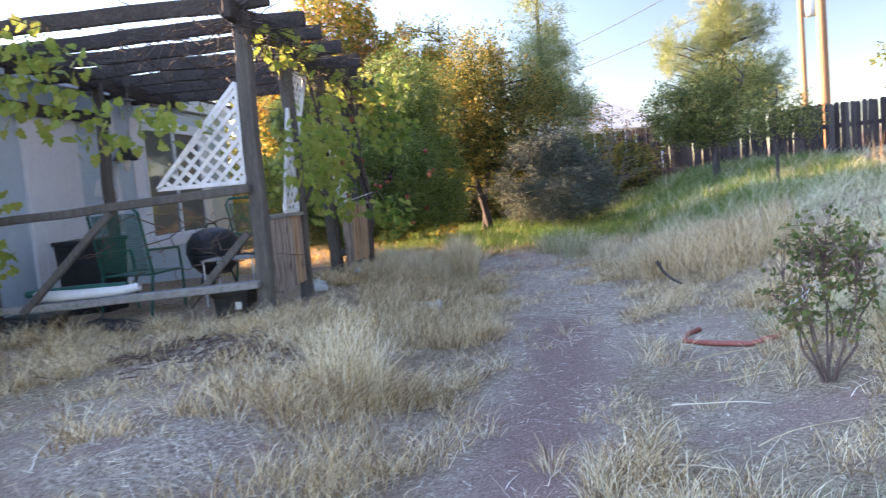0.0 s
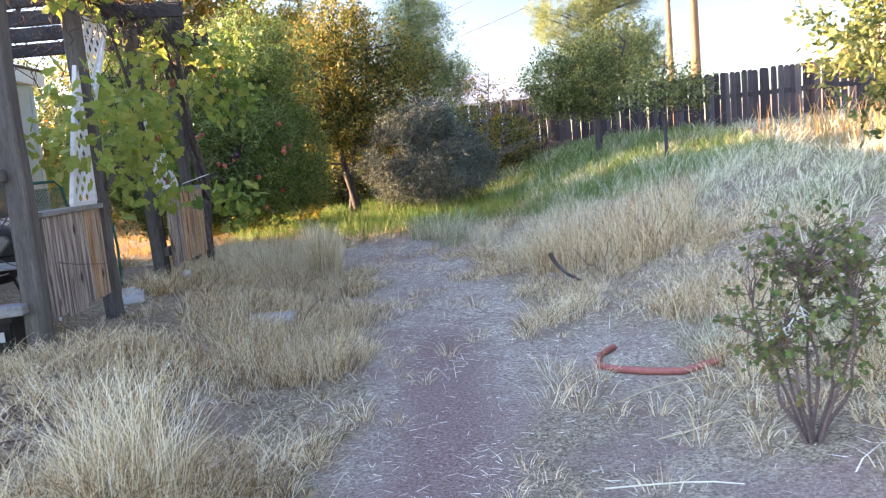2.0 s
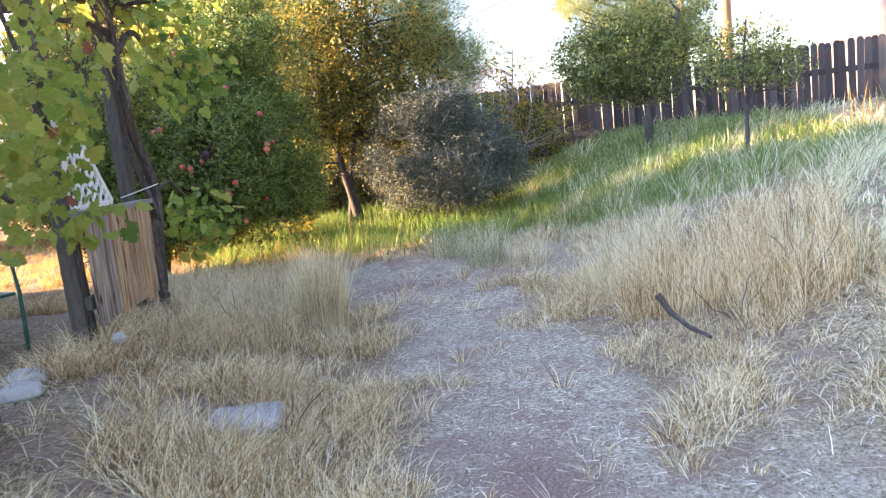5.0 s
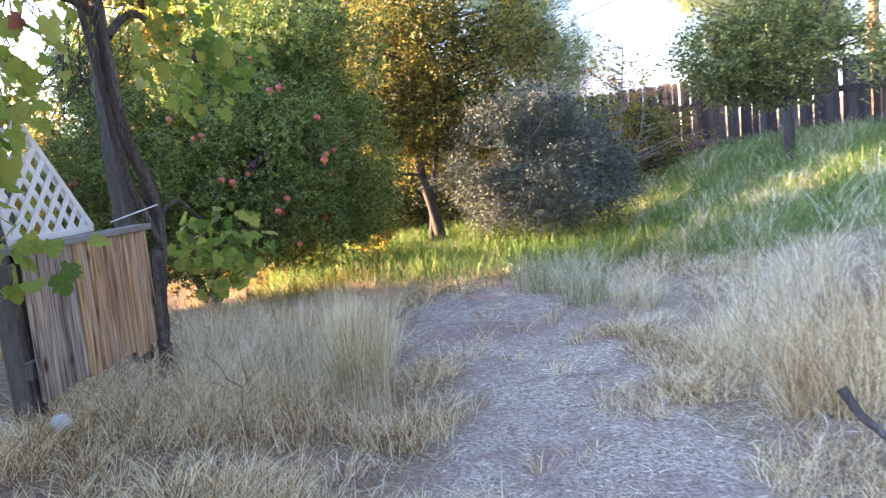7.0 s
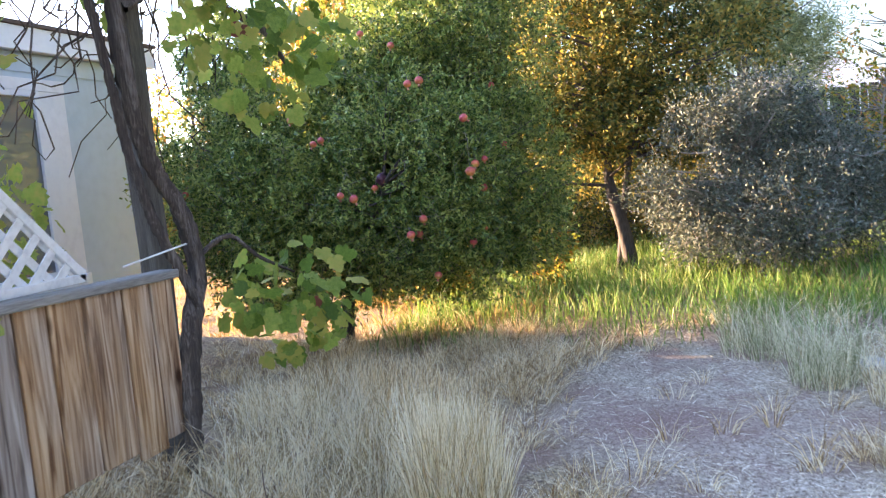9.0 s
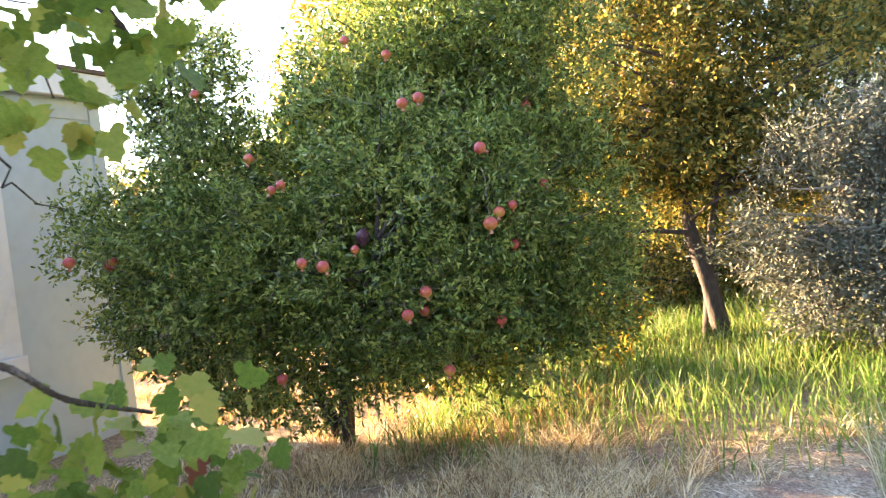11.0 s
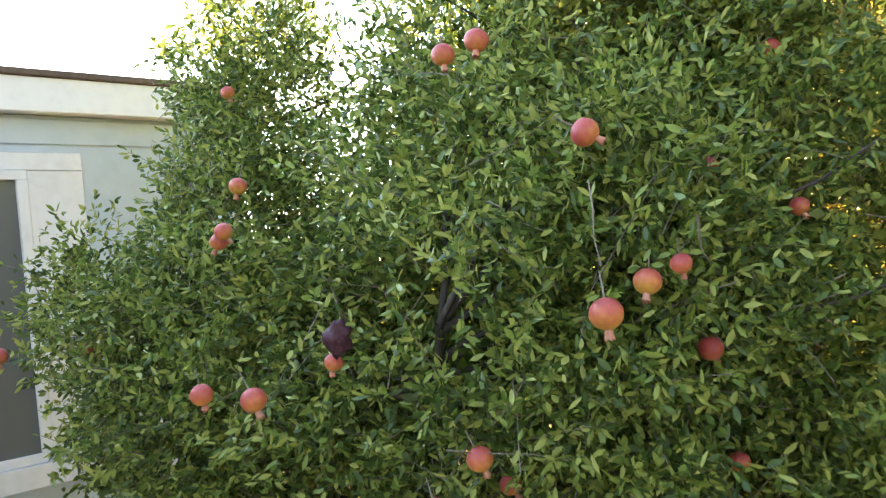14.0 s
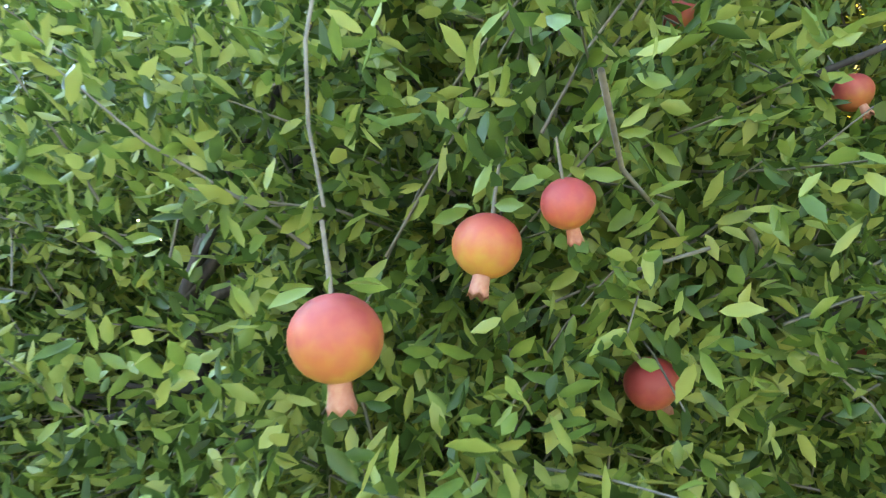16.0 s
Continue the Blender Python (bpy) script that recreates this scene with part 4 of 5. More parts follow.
def tree(name, label, category, stems, lobes, clusters, per, spread, length, width, leaf, bark, limbs=40, twigs=0, template=LANCE, hollow=0.5, r_limb=0.02, zmin=0.2, group="", twig_mat=None, clear=None, nodes=0, gaps=0.42, gap_size=0.45):
    """stems: polylines (points, radius, radius); limbs grow from them into the crown."""
    base = stems[0][0][0]
    ob = thing(name, base, label, category, group)
    part("trunk", tubes("trunk", stems, 9, 0.07, 24), bark, ob)
    me, c, tw = crown("foliage", lobes, clusters, per, spread, length, width, leaf, template, hollow, zmin=zmin, clear=clear, nodes=nodes, gaps=gaps, gap_size=gap_size)
    dense = []
    for s in stems:
        P = np.asarray(s[0], float)
        u = np.linspace(0.3 * (len(P) - 1), len(P) - 1, 40)
        dense.append(np.stack([np.interp(u, np.arange(len(P)), P[:, k]) for k in range(3)], 1))
    pts = np.concatenate(dense)
    lines = []
    for k in R.choice(len(c), min(limbs, len(c)), replace=False):
        low = pts[pts[:, 2] < c[k][2] - 0.25 * np.hypot(*(pts[:, :2] - c[k][:2]).T) + 0.1]
        src = low if len(low) else pts
        p = src[np.argmin(np.linalg.norm(src - c[k], axis=1) + R.random(len(src)) * 0.3)]
        lines.append((limb(p, c[k]), r_limb, r_limb * 0.25))
    part("branch", tubes("branch", lines, 5), bark, ob, kind="stuff")
    if twigs:
        lt = []
        for k in R.choice(len(c), min(twigs, len(c)), replace=False):
            h = spread * 1.3
            lt.append((limb(c[k] - tw[k] * h * 1.6, c[k] + tw[k] * h, 4, 0.03, 0.1), 0.0024, 0.0012))
        part("twig", tubes("twig", lt, 3), twig_mat or bark, ob, kind="stuff")
    part("foliage", me, None, ob, kind="stuff")
    return ob


def gz(x, y):
    return float(height_at(x, y)) - 0.03


def stem(x, y, pts, r0, r1):
    z = gz(x, y)
    return ([(x, y, z)] + [(x + a, y + b, z + c) for a, b, c in pts], r0, r1)


# pomegranate: where the fruit hang, clear of the leaves on their outer side
FRUIT = (
        (-1.43, 13.152, 1.445, 1.08, 0.0, 0.05), (-1.439, 13.324, 1.495, 0.95, 0.3, -0.3), (-1.375, 13.36, 1.525, 0.72, 0.2, 0.2), (-1.46, 13.58, 1.315, 0.95, -0.3, -0.5), (-1.55, 13.85, 1.77, 0.9, 0.2, 0.3),
        (-1.86, 13.01, 1.04, 0.95, 0.2, 0.1), (-1.79, 13.1, 1.14, 0.95, -0.3, 0.2), (-2.15, 12.75, 1.33, 0.95, 0.1, 0.4), (-2.06, 12.92, 1.39, 0.7, 0.0, 0.2), (-2.2, 12.65, 1.36, 0.8, 0.3, 0.0), (-1.46, 13.2, 1.82, 0.95, 0.9, 0.3),
        (-1.85, 13.2, 2.1, 0.9, 0.1, 0.0), (-1.78, 13.25, 2.12, 0.95, 0.0, 0.3), (-1.49, 14.2, 2.12, 0.9, 0.1, 0.2), (-1.36, 13.94, 1.63, 0.8, 0.5, 0.2), (-3.56, 12.56, 1.48, 0.95, 0.0, 0.0), (-3.63, 12.9, 1.44, 1.0, 0.3, 0.1), (-3.55, 12.85, 1.46, 0.8, 0.2, 0.2),
        (-2.75, 13.1, 1.93, 0.9, 0.2, 0.2), (-3.3, 13.4, 2.4, 0.85, 0.1, 0.3), (-1.9, 13.3, 1.02, 0.9, 0.3, 0.3), (-2.4, 12.85, 1.75, 0.75, 0.3, 0.4), (-2.47, 12.87, 1.73, 0.75, 0.3, 0.4), (-1.55, 13.5, 0.92, 0.9, 0.0, 0.3),
        (-2.1, 13.6, 2.45, 0.85, 0.0, 0.2), (-1.45, 14.1, 1.25, 0.85, 0.0, 0.2), (-1.75, 13.2, 0.72, 0.9, 0.0, 0.2), (-2.6, 12.95, 0.75, 0.9, 0.0, 0.2), (-1.52, 13.75, 1.0, 0.85, 0, 0), (-2.3, 13.5, 2.55, 0.8, 0, 0))
CLEAR = np.array([(f[0] + 0.03 * k, f[1] - 0.045 * k, f[2]) for f in FRUIT for k in range(4)])
pom = tree("pomegranate_tree", "dense green pomegranate tree hung with ripening fruit", "pomegranate tree",
           [stem(-2.9, 14.0, [(0.05, 0, 0.4), (0.15, 0.1, 0.9), (0.3, 0.2, 1.6), (0.5, 0.4, 2.6)], 0.06, 0.02), stem(-2.95, 14.05, [(-0.1, -0.1, 0.4), (-0.35, -0.3, 1.0), (-0.6, -0.4, 1.7), (-0.75, -0.4, 2.3)], 0.05, 0.015),
            stem(-2.85, 13.95, [(0.1, -0.15, 0.4), (0.4, -0.4, 0.9), (0.7, -0.6, 1.4)], 0.04, 0.012)],
           [(-2.4, 14.25, 1.7, 1.2, 0.95, 1.1), (-1.5, 14.35, 1.35, 0.62, 0.65, 0.8, 1.5), (-2.15, 13.55, 1.3, 0.8, 0.62, 0.75, 1.8), (-1.62, 13.62, 1.45, 0.3, 0.4, 0.6, 4.0), (-3.2, 13.2, 1.3, 0.75, 0.55, 0.58, 2.4), (-3.72, 13.0, 1.6, 0.28, 0.3, 0.35, 2.5), (-2.9, 13.4, 0.75, 0.8, 0.5, 0.4, 1.4), (-1.75, 13.95, 0.8, 0.6, 0.6, 0.42, 1.4), (-1.35, 14.4, 0.95, 0.4, 0.5, 0.45, 1.2), (-3.35, 13.45, 1.95, 0.4, 0.35, 0.36, 3.0), (-2.0, 14.4, 2.75, 0.95, 0.8, 0.85), (-1.45, 14.5, 2.4, 0.45, 0.5, 0.55), (-3.6, 13.7, 2.5, 0.46, 0.35, 0.52, 3.2)],
           9800, 17, 0.085, 0.038, 0.0145, M_POM, M_BARK, limbs=90, twigs=2200, gaps=0.36, gap_size=0.3, hollow=0.5, r_limb=0.012, zmin=0.34, twig_mat=M_TWIG, template=FOLD, clear=CLEAR, nodes=6)

inner, _, _ = crown("inner_foliage", [(-2.5, 14.2, 1.7, 0.95, 0.7, 0.85), (-2.1, 13.75, 1.25, 0.55, 0.4, 0.5, 1.5), (-2.0, 14.4, 2.6, 0.65, 0.5, 0.6), (-3.15, 13.35, 1.3, 0.5, 0.35, 0.38, 1.5), (-1.7, 14.1, 1.3, 0.4, 0.4, 0.5, 1.5), (-2.85, 13.6, 0.8, 0.5, 0.3, 0.28), (-1.6, 14.2, 0.85, 0.4, 0.4, 0.3), (-3.55, 13.7, 2.4, 0.2, 0.15, 0.25)], 3000, 12, 0.08, 0.065, 0.03, M_POM, DIAMOND, 0.0, zmin=0.4)
part("inner_foliage", inner, None, pom, kind="stuff")

# fruit: skin, calyx
def fruit_bm(r):
    bm = bmesh.new()
    bmesh.ops.create_uvsphere(bm, u_segments=18, v_segments=12, radius=r)
    for v in bm.verts:
        a = math.atan2(v.co.y, v.co.x)
        v.co *= 1 + 0.025 * math.cos(5 * a) * (1 - abs(v.co.z) / r)
        v.co.z *= 0.93
    for f in bm.faces:
        f.smooth = True
    return bm


def fruit_mesh():
    me = bpy.data.meshes.new("fruit")
    bm = fruit_bm(0.041)
    bm.to_mesh(me)
    bm.free()
    me.materials.append(M_FRUIT)
    prof = [(0.0105, -0.034), (0.0105, -0.044), (0.012, -0.052), (0.0135, -0.058), (0.009, -0.052)]
    cal = lathe("calyx", prof, (0, 0, 0), 12)
    for v in cal.vertices:
        a = math.atan2(v.co.y, v.co.x)
        if v.co.z < -0.05:
            v.co.z -= 0.006 * (0.5 + 0.5 * math.cos(6 * a))
    cal.materials.append(M_CALYX)
    stalk = tubes("stalk", [([(0, 0, 0.036), (0.002, 0, 0.06), (0.004, 0.002, 0.1)], 0.003, 0.002)], 5)
    stalk.materials.append(M_TWIG)
    return me, cal, stalk


F_ME, C_ME, S_ME = fruit_mesh()


def fruit(x, y, z, s=1.0, tx=0.0, ty=0.0):
    m = Matrix.LocRotScale((x, y, z), Euler((tx, ty, R.uniform(0, 6))), (s, s, s))
    ob = part("pomegranate_fruit", F_ME, None, pom, m=m)
    for nm, me in (("calyx", C_ME), ("stalk", S_ME)):
        c = new(nm, me)
        c.parent = ob
    return ob


for fx, fy, fz, fs, ta, tb in FRUIT:
    fruit(fx, fy, fz, fs * 0.8, ta, tb)
# small leaves in a whorl over the lowest-hanging fruit
for fx, fy, fz, fs, ta, tb in FRUIT[:4]:
    for k in range(6):
        a = k * 1.05 + fx * 40
        way = np.array([[math.cos(a), math.sin(a), 0.15 - 0.2 * (k % 3)]])
        part("leaf", scatter("leaf", OBOV, np.array([[fx + 0.012 * math.cos(a), fy + 0.012 * math.sin(a), fz + 0.036 * fs]]), way, np.array([0.03 + 0.004 * (k % 3)]), np.array([0.013])), M_POM, pom)
rot = fruit_bm(0.034)
for v in rot.verts:
    v.co *= 0.86 + 0.5 * noise.noise(v.co * 55) + 0.22 * noise.noise(v.co * 140)
    v.co.z *= 1.35
part("rotten_fruit", rot, M_ROT, pom, "shrivelled purple-black fruit", m=Matrix.Translation((-1.997, 12.9, 1.45)))
# long bare shoots across the front of the crown
shoots = [([(-1.46, 13.19, 1.72), (-1.432, 13.155, 1.66), (-1.437, 13.153, 1.6), (-1.428, 13.153, 1.54)], 0.0018, 0.0014), ([(-1.30, 13.32, 1.62), (-1.36, 13.42, 1.55), (-1.42, 13.62, 1.46)], 0.003, 0.002),
          ([(-1.48, 13.75, 1.54), (-1.46, 13.8, 1.62), (-1.44, 13.86, 1.63), (-1.42, 13.92, 1.6)], 0.002, 0.0015), ([(-1.38, 13.66, 1.5), (-1.4, 13.76, 1.4), (-1.42, 13.84, 1.33)], 0.0055, 0.004)]
for sh in shoots:
    part("shoot", tubes("shoot", [sh], 6), M_TWIG, pom, "pale grey bare shoot")

# trees behind
# last lobe is added, mostly hidden, to keep sun off the olive bush
tree("autumn_tree", "small tree with a leaning dark trunk and olive-gold leaves", "tree", [stem(-0.62, 16.2, [(-0.08, 0, 0.5), (-0.2, 0, 1.1), (-0.2, 0.1, 1.9), (-0.1, 0.1, 3.2)], 0.085, 0.02), stem(-0.78, 16.2, [(0.2, 0.1, 1.4), (0.5, 0.2, 2.4), (0.6, 0.2, 3.4)], 0.04, 0.015)],
     [(-0.55, 16.4, 3.2, 0.75, 0.8, 1.0), (0.1, 16.5, 2.5, 0.8, 0.8, 1.0), (-1.25, 16.5, 2.4, 0.8, 0.8, 1.1), (-0.4, 16.5, 1.8, 1.1, 0.8, 0.6), (-1.95, 16.1, 1.55, 0.55, 0.6, 0.6)], 4600, 10, 0.13, 0.065, 0.028, M_AUTUMN, M_BARK, limbs=70, template=DIAMOND, hollow=0.3, zmin=1.05)
tree("golden_tree", "tall tree with sunlit golden and orange leaves", "tree", [stem(-3.9, 19.0, [(0, 0, 1), (0.1, 0, 2.4), (0.1, 0, 5.0)], 0.1, 0.02)],
     [(-4.0, 19.0, 4.7, 1.1, 1.0, 1.4), (-3.3, 19.0, 3.4, 1.4, 1.0, 1.2), (-5.0, 19.0, 3.4, 1.1, 1.0, 1.6), (-2.3, 19.2, 3.7, 0.9, 0.9, 1.2)], 5200, 10, 0.15, 0.08, 0.05, M_GOLD, M_BARK, limbs=60, template=DIAMOND, hollow=0.3, zmin=2.3)
tree("slender_tree", "slender grey-green tree with upright shoots", "tree", [stem(-1.7, 20.0, [(0, 0, 1.5), (0.1, 0, 3), (0.1, 0, 4.9)], 0.06, 0.015)],
     [(-1.7, 20.0, 3.2, 0.75, 0.7, 1.5), (-1.6, 20.0, 4.5, 0.35, 0.35, 0.8), (-1.0, 20.2, 3.6, 0.45, 0.45, 1.2), (-2.4, 20.0, 4.6, 0.3, 0.3, 0.8)], 2000, 10, 0.14, 0.07, 0.024, M_DULL, M_BARK, limbs=50, template=DIAMOND, hollow=0.2, zmin=1.0)
tree("conifer_tree", "tall grey-green conifer behind the shrubs", "conifer", [stem(0.7, 19.3, [(0, 0, 2), (0, 0, 4), (0.05, 0, 6.4)], 0.1, 0.02)],
     [(0.9, 19.3, 2.2, 1.2, 1.0, 1.3), (0.8, 19.3, 3.4, 0.9, 0.9, 1.1), (0.7, 19.3, 4.6, 0.6, 0.6, 1.1), (0.6, 19.3, 5.5, 0.3, 0.3, 0.7)], 3600, 14, 0.17, 0.11, 0.012, M_PINE, M_BARK, limbs=80, template=NEEDLE, hollow=0.25, zmin=0.8)
tree("pine_tree", "tall open pine with tufted needles, beyond the fence", "pine tree", [stem(5.0, 20.3, [(0, 0, 2.0), (0.05, 0, 4.0), (0.1, 0, 6.6)], 0.13, 0.025)],
     [(5.0, 20.3, 2.9, 1.2, 1.0, 0.6), (5.9, 20.3, 3.2, 0.7, 0.7, 0.5), (4.2, 20.3, 3.9, 0.75, 0.7, 0.7), (5.3, 20.3, 4.3, 0.9, 0.8, 0.6), (4.9, 20.3, 5.4, 0.75, 0.7, 0.9), (5.2, 20.3, 6.3, 0.5, 0.5, 0.7)], 2400, 26, 0.11, 0.17, 0.007, M_PINE, M_BARK, limbs=130, template=NEEDLE, hollow=0.2, zmin=1.6, r_limb=0.03)
tree("olive_bush", "dense grey-green olive-leaved bush", "bush", [stem(0.75, 15.4, [(-0.1, 0, 0.5), (-0.25, 0.1, 1.2)], 0.06, 0.02), stem(0.8, 15.4, [(0.2, -0.1, 0.5), (0.5, -0.1, 1.1)], 0.05, 0.02)],
     [(0.7, 15.4, 0.8, 0.95, 0.7, 0.55), (0.0, 15.4, 1.1, 0.5, 0.5, 0.42), (0.15, 15.5, 1.6, 0.38, 0.4, 0.36), (1.05, 15.45, 1.2, 0.55, 0.5, 0.45), (0.62, 15.5, 1.75, 0.36, 0.4, 0.36), (1.35, 15.5, 1.0, 0.4, 0.4, 0.35), (0.95, 15.5, 1.65, 0.25, 0.3, 0.3)], 4300, 11, 0.12, 0.045, 0.015, M_OLIVE, M_TWIG, limbs=130, twigs=1100, hollow=0.35, zmin=0.45, template=DIAMOND)
tree("fruit_tree", "small spreading fruit tree with a pale forked trunk", "tree", [stem(3.55, 15.6, [(0.0, 0, 0.5), (-0.05, 0, 1.0), (-0.25, 0, 1.7)], 0.06, 0.02), stem(3.52, 15.6, [(0.02, 0, 0.6), (0.35, 0.05, 1.2), (0.6, 0.1, 1.9)], 0.04, 0.015)],
     [(3.5, 15.7, 2.2, 1.05, 0.8, 0.6), (3.9, 15.7, 2.7, 0.6, 0.6, 0.5), (2.8, 15.7, 2.1, 0.5, 0.5, 0.45)], 1800, 11, 0.13, 0.06, 0.026, M_DULL, M_BARK, limbs=60, template=DIAMOND, hollow=0.2, zmin=1.3)
tree("sapling", "thin sapling with a sparse crown on the bank", "sapling", [stem(3.9, 13.4, [(0.0, 0, 0.5), (-0.03, 0, 0.9), (0.05, 0, 1.6)], 0.03, 0.01), stem(3.9, 13.4, [(0.02, 0, 0.55), (0.25, 0, 1.1)], 0.018, 0.008)],
     [(3.9, 13.4, 1.95, 0.5, 0.5, 0.35), (4.3, 13.4, 1.75, 0.35, 0.35, 0.3), (3.6, 13.4, 1.75, 0.3, 0.3, 0.25)], 260, 9, 0.1, 0.06, 0.022, M_DULL, M_BARK, limbs=30, template=DIAMOND, hollow=0.2, zmin=1.2, r_limb=0.008)
tree("apple_tree", "leafy fruit tree with pale green sunlit leaves", "tree", [stem(5.0, 8.9, [(0, 0, 0.6), (-0.1, 0, 1.2), (-0.1, 0.1, 2.4)], 0.07, 0.02)],
     [(4.75, 8.9, 2.1, 0.95, 0.9, 1.0), (5.2, 8.8, 2.9, 0.8, 0.8, 0.7), (4.2, 8.9, 1.5, 0.45, 0.5, 0.4), (5.6, 8.6, 2.0, 0.8, 0.8, 0.9), (3.75, 8.9, 2.2, 0.4, 0.25, 0.2)], 1500, 12, 0.12, 0.07, 0.035, M_DULL, M_BARK, limbs=70, template=ROUND, hollow=0.3, zmin=1.0)
tree("leafy_shrub", "small upright shrub with dark tangled stems and rounded leaves", "shrub", [stem(1.45 + p * 0.015, 5.15 + q * 0.015, [(p * 0.03, q * 0.03, 0.1), (p * 0.08 + R.normal(0, 0.015), q * 0.07, 0.22), (p * 0.1 + R.normal(0, 0.02), q * 0.1, 0.36), (p * 0.16 + R.normal(0, 0.02), q * 0.12, 0.48), (p * 0.18, q * 0.14 + 0.02, h)], 0.009, 0.003) for p, q, h in ((0, 0, 0.72), (1, 0.3, 0.68), (-1, 0.4, 0.62), (0.6, -0.8, 0.6), (-0.7, -0.6, 0.56), (1.3, -0.2, 0.54), (-1.3, 0, 0.5), (0.3, 0.9, 0.66), (-0.4, 0.8, 0.6))],
     [(1.47, 5.15, 0.8, 0.24, 0.22, 0.24), (1.6, 5.15, 0.66, 0.17, 0.16, 0.25), (1.3, 5.15, 0.6, 0.17, 0.16, 0.25), (1.45, 5.1, 0.45, 0.2, 0.2, 0.2, 0.6)], 240, 5, 0.036, 0.032, 0.022, M_SHRUB, M_DTWIG, limbs=240, twigs=230, template=ROUND, hollow=0.0, zmin=0.3, r_limb=0.0032, gaps=0.0)
tree("bare_shrub", "dry shrub with pale twigs before the fence", "shrub", [stem(1.7, 16.6, [(0, 0, 0.5), (0.1, 0, 1.2), (0.2, 0, 2.2)], 0.02, 0.006), stem(1.75, 16.6, [(0.2, 0, 0.7), (0.4, 0, 1.5)], 0.015, 0.005)],
     [(1.8, 16.6, 1.8, 0.5, 0.4, 0.6), (1.6, 16.6, 2.4, 0.25, 0.25, 0.3), (2.4, 16.6, 1.5, 0.5, 0.4, 0.5)], 180, 8, 0.1, 0.055, 0.025, M_GOLD, M_TWIG, limbs=60, template=DIAMOND, hollow=0.1, zmin=0.8, r_limb=0.008)
for bx, by, bh, br, bm_ in ((-9.5, 21.5, 3.6, 1.8, M_GOLD), (-7.0, 22.5, 4.6, 1.9, M_DULL), (-4.6, 23.0, 5.0, 1.9, M_AUTUMN), (-2.2, 23.5, 4.6, 1.7, M_DULL), (-12.5, 21.0, 3.4, 1.9, M_DULL), (-7.5, 25.5, 5.4, 2.2, M_AUTUMN), (-10.5, 26.0, 5.2, 2.2, M_DULL), (-15.5, 23.0, 4.0, 2.2, M_AUTUMN)):
    tree("background_tree", "leafy tree in the row behind the yard", "tree", [stem(bx, by, [(0, 0, bh * 0.3), (0.1, 0, bh * 0.6), (0.1, 0, bh * 0.9)], 0.1, 0.02)],
         [(bx, by, bh * 0.55, br, br, bh * 0.42), (bx + 0.6, by, bh * 0.3, br * 0.9, br, bh * 0.28)], 1000, 9, 0.2, 0.11, 0.07, bm_, M_BARK, limbs=30, template=DIAMOND, hollow=0.3, zmin=0.2, group="trees behind the yard")
for bx, by, bs in ((-1.0, 18.4, 1.0), (-2.3, 18.4, 0.9), (0.6, 17.4, 0.9), (-1.4, 20.6, 1.4), (2.4, 18.6, 0.9), (0.2, 19.8, 1.3)):
    tree("brown_bush", "tangled brown-green bush beneath the trees", "bush", [stem(bx, by, [(0, 0, bs * 0.5), (0.05, 0, bs * 0.9)], 0.02, 0.008)], [(bx, by, gz(bx, by) + bs * 0.7, bs * 0.9, bs * 0.8, bs * 0.7)], 700, 9, 0.1, 0.06, 0.03, M_AUTUMN, M_BARK, limbs=40, template=DIAMOND, hollow=0.3, zmin=0.05, group="brown bushes", r_limb=0.01)
for bx, by, bs, bl in ((-3.2, 15.6, 0.55, "low yellow-green sunlit bush"), (-2.4, 15.2, 0.4, "low yellow-green sunlit bush"), (-1.6, 15.9, 0.45, "low yellow-green sunlit bush"), (-6.2, 19.6, 1.3, "rounded golden bush behind the house"), (-8.2, 20.0, 1.5, "rounded golden bush behind the house"), (-10.2, 20.6, 1.5, "rounded golden bush behind the house")):
    tree("yellow_bush", bl, "bush", [stem(bx, by, [(0, 0, bs * 0.5), (0.05, 0, bs * 0.9)], 0.02, 0.008)], [(bx, by, gz(bx, by) + bs * 0.8, bs * 0.8, bs * 0.7, bs * 0.75)], int(330 * bs + 120), 9, 0.09, 0.06, 0.03, M_GOLD, M_BARK, limbs=20, template=DIAMOND, hollow=0.3, zmin=0.05, group="yellow bushes", r_limb=0.008)

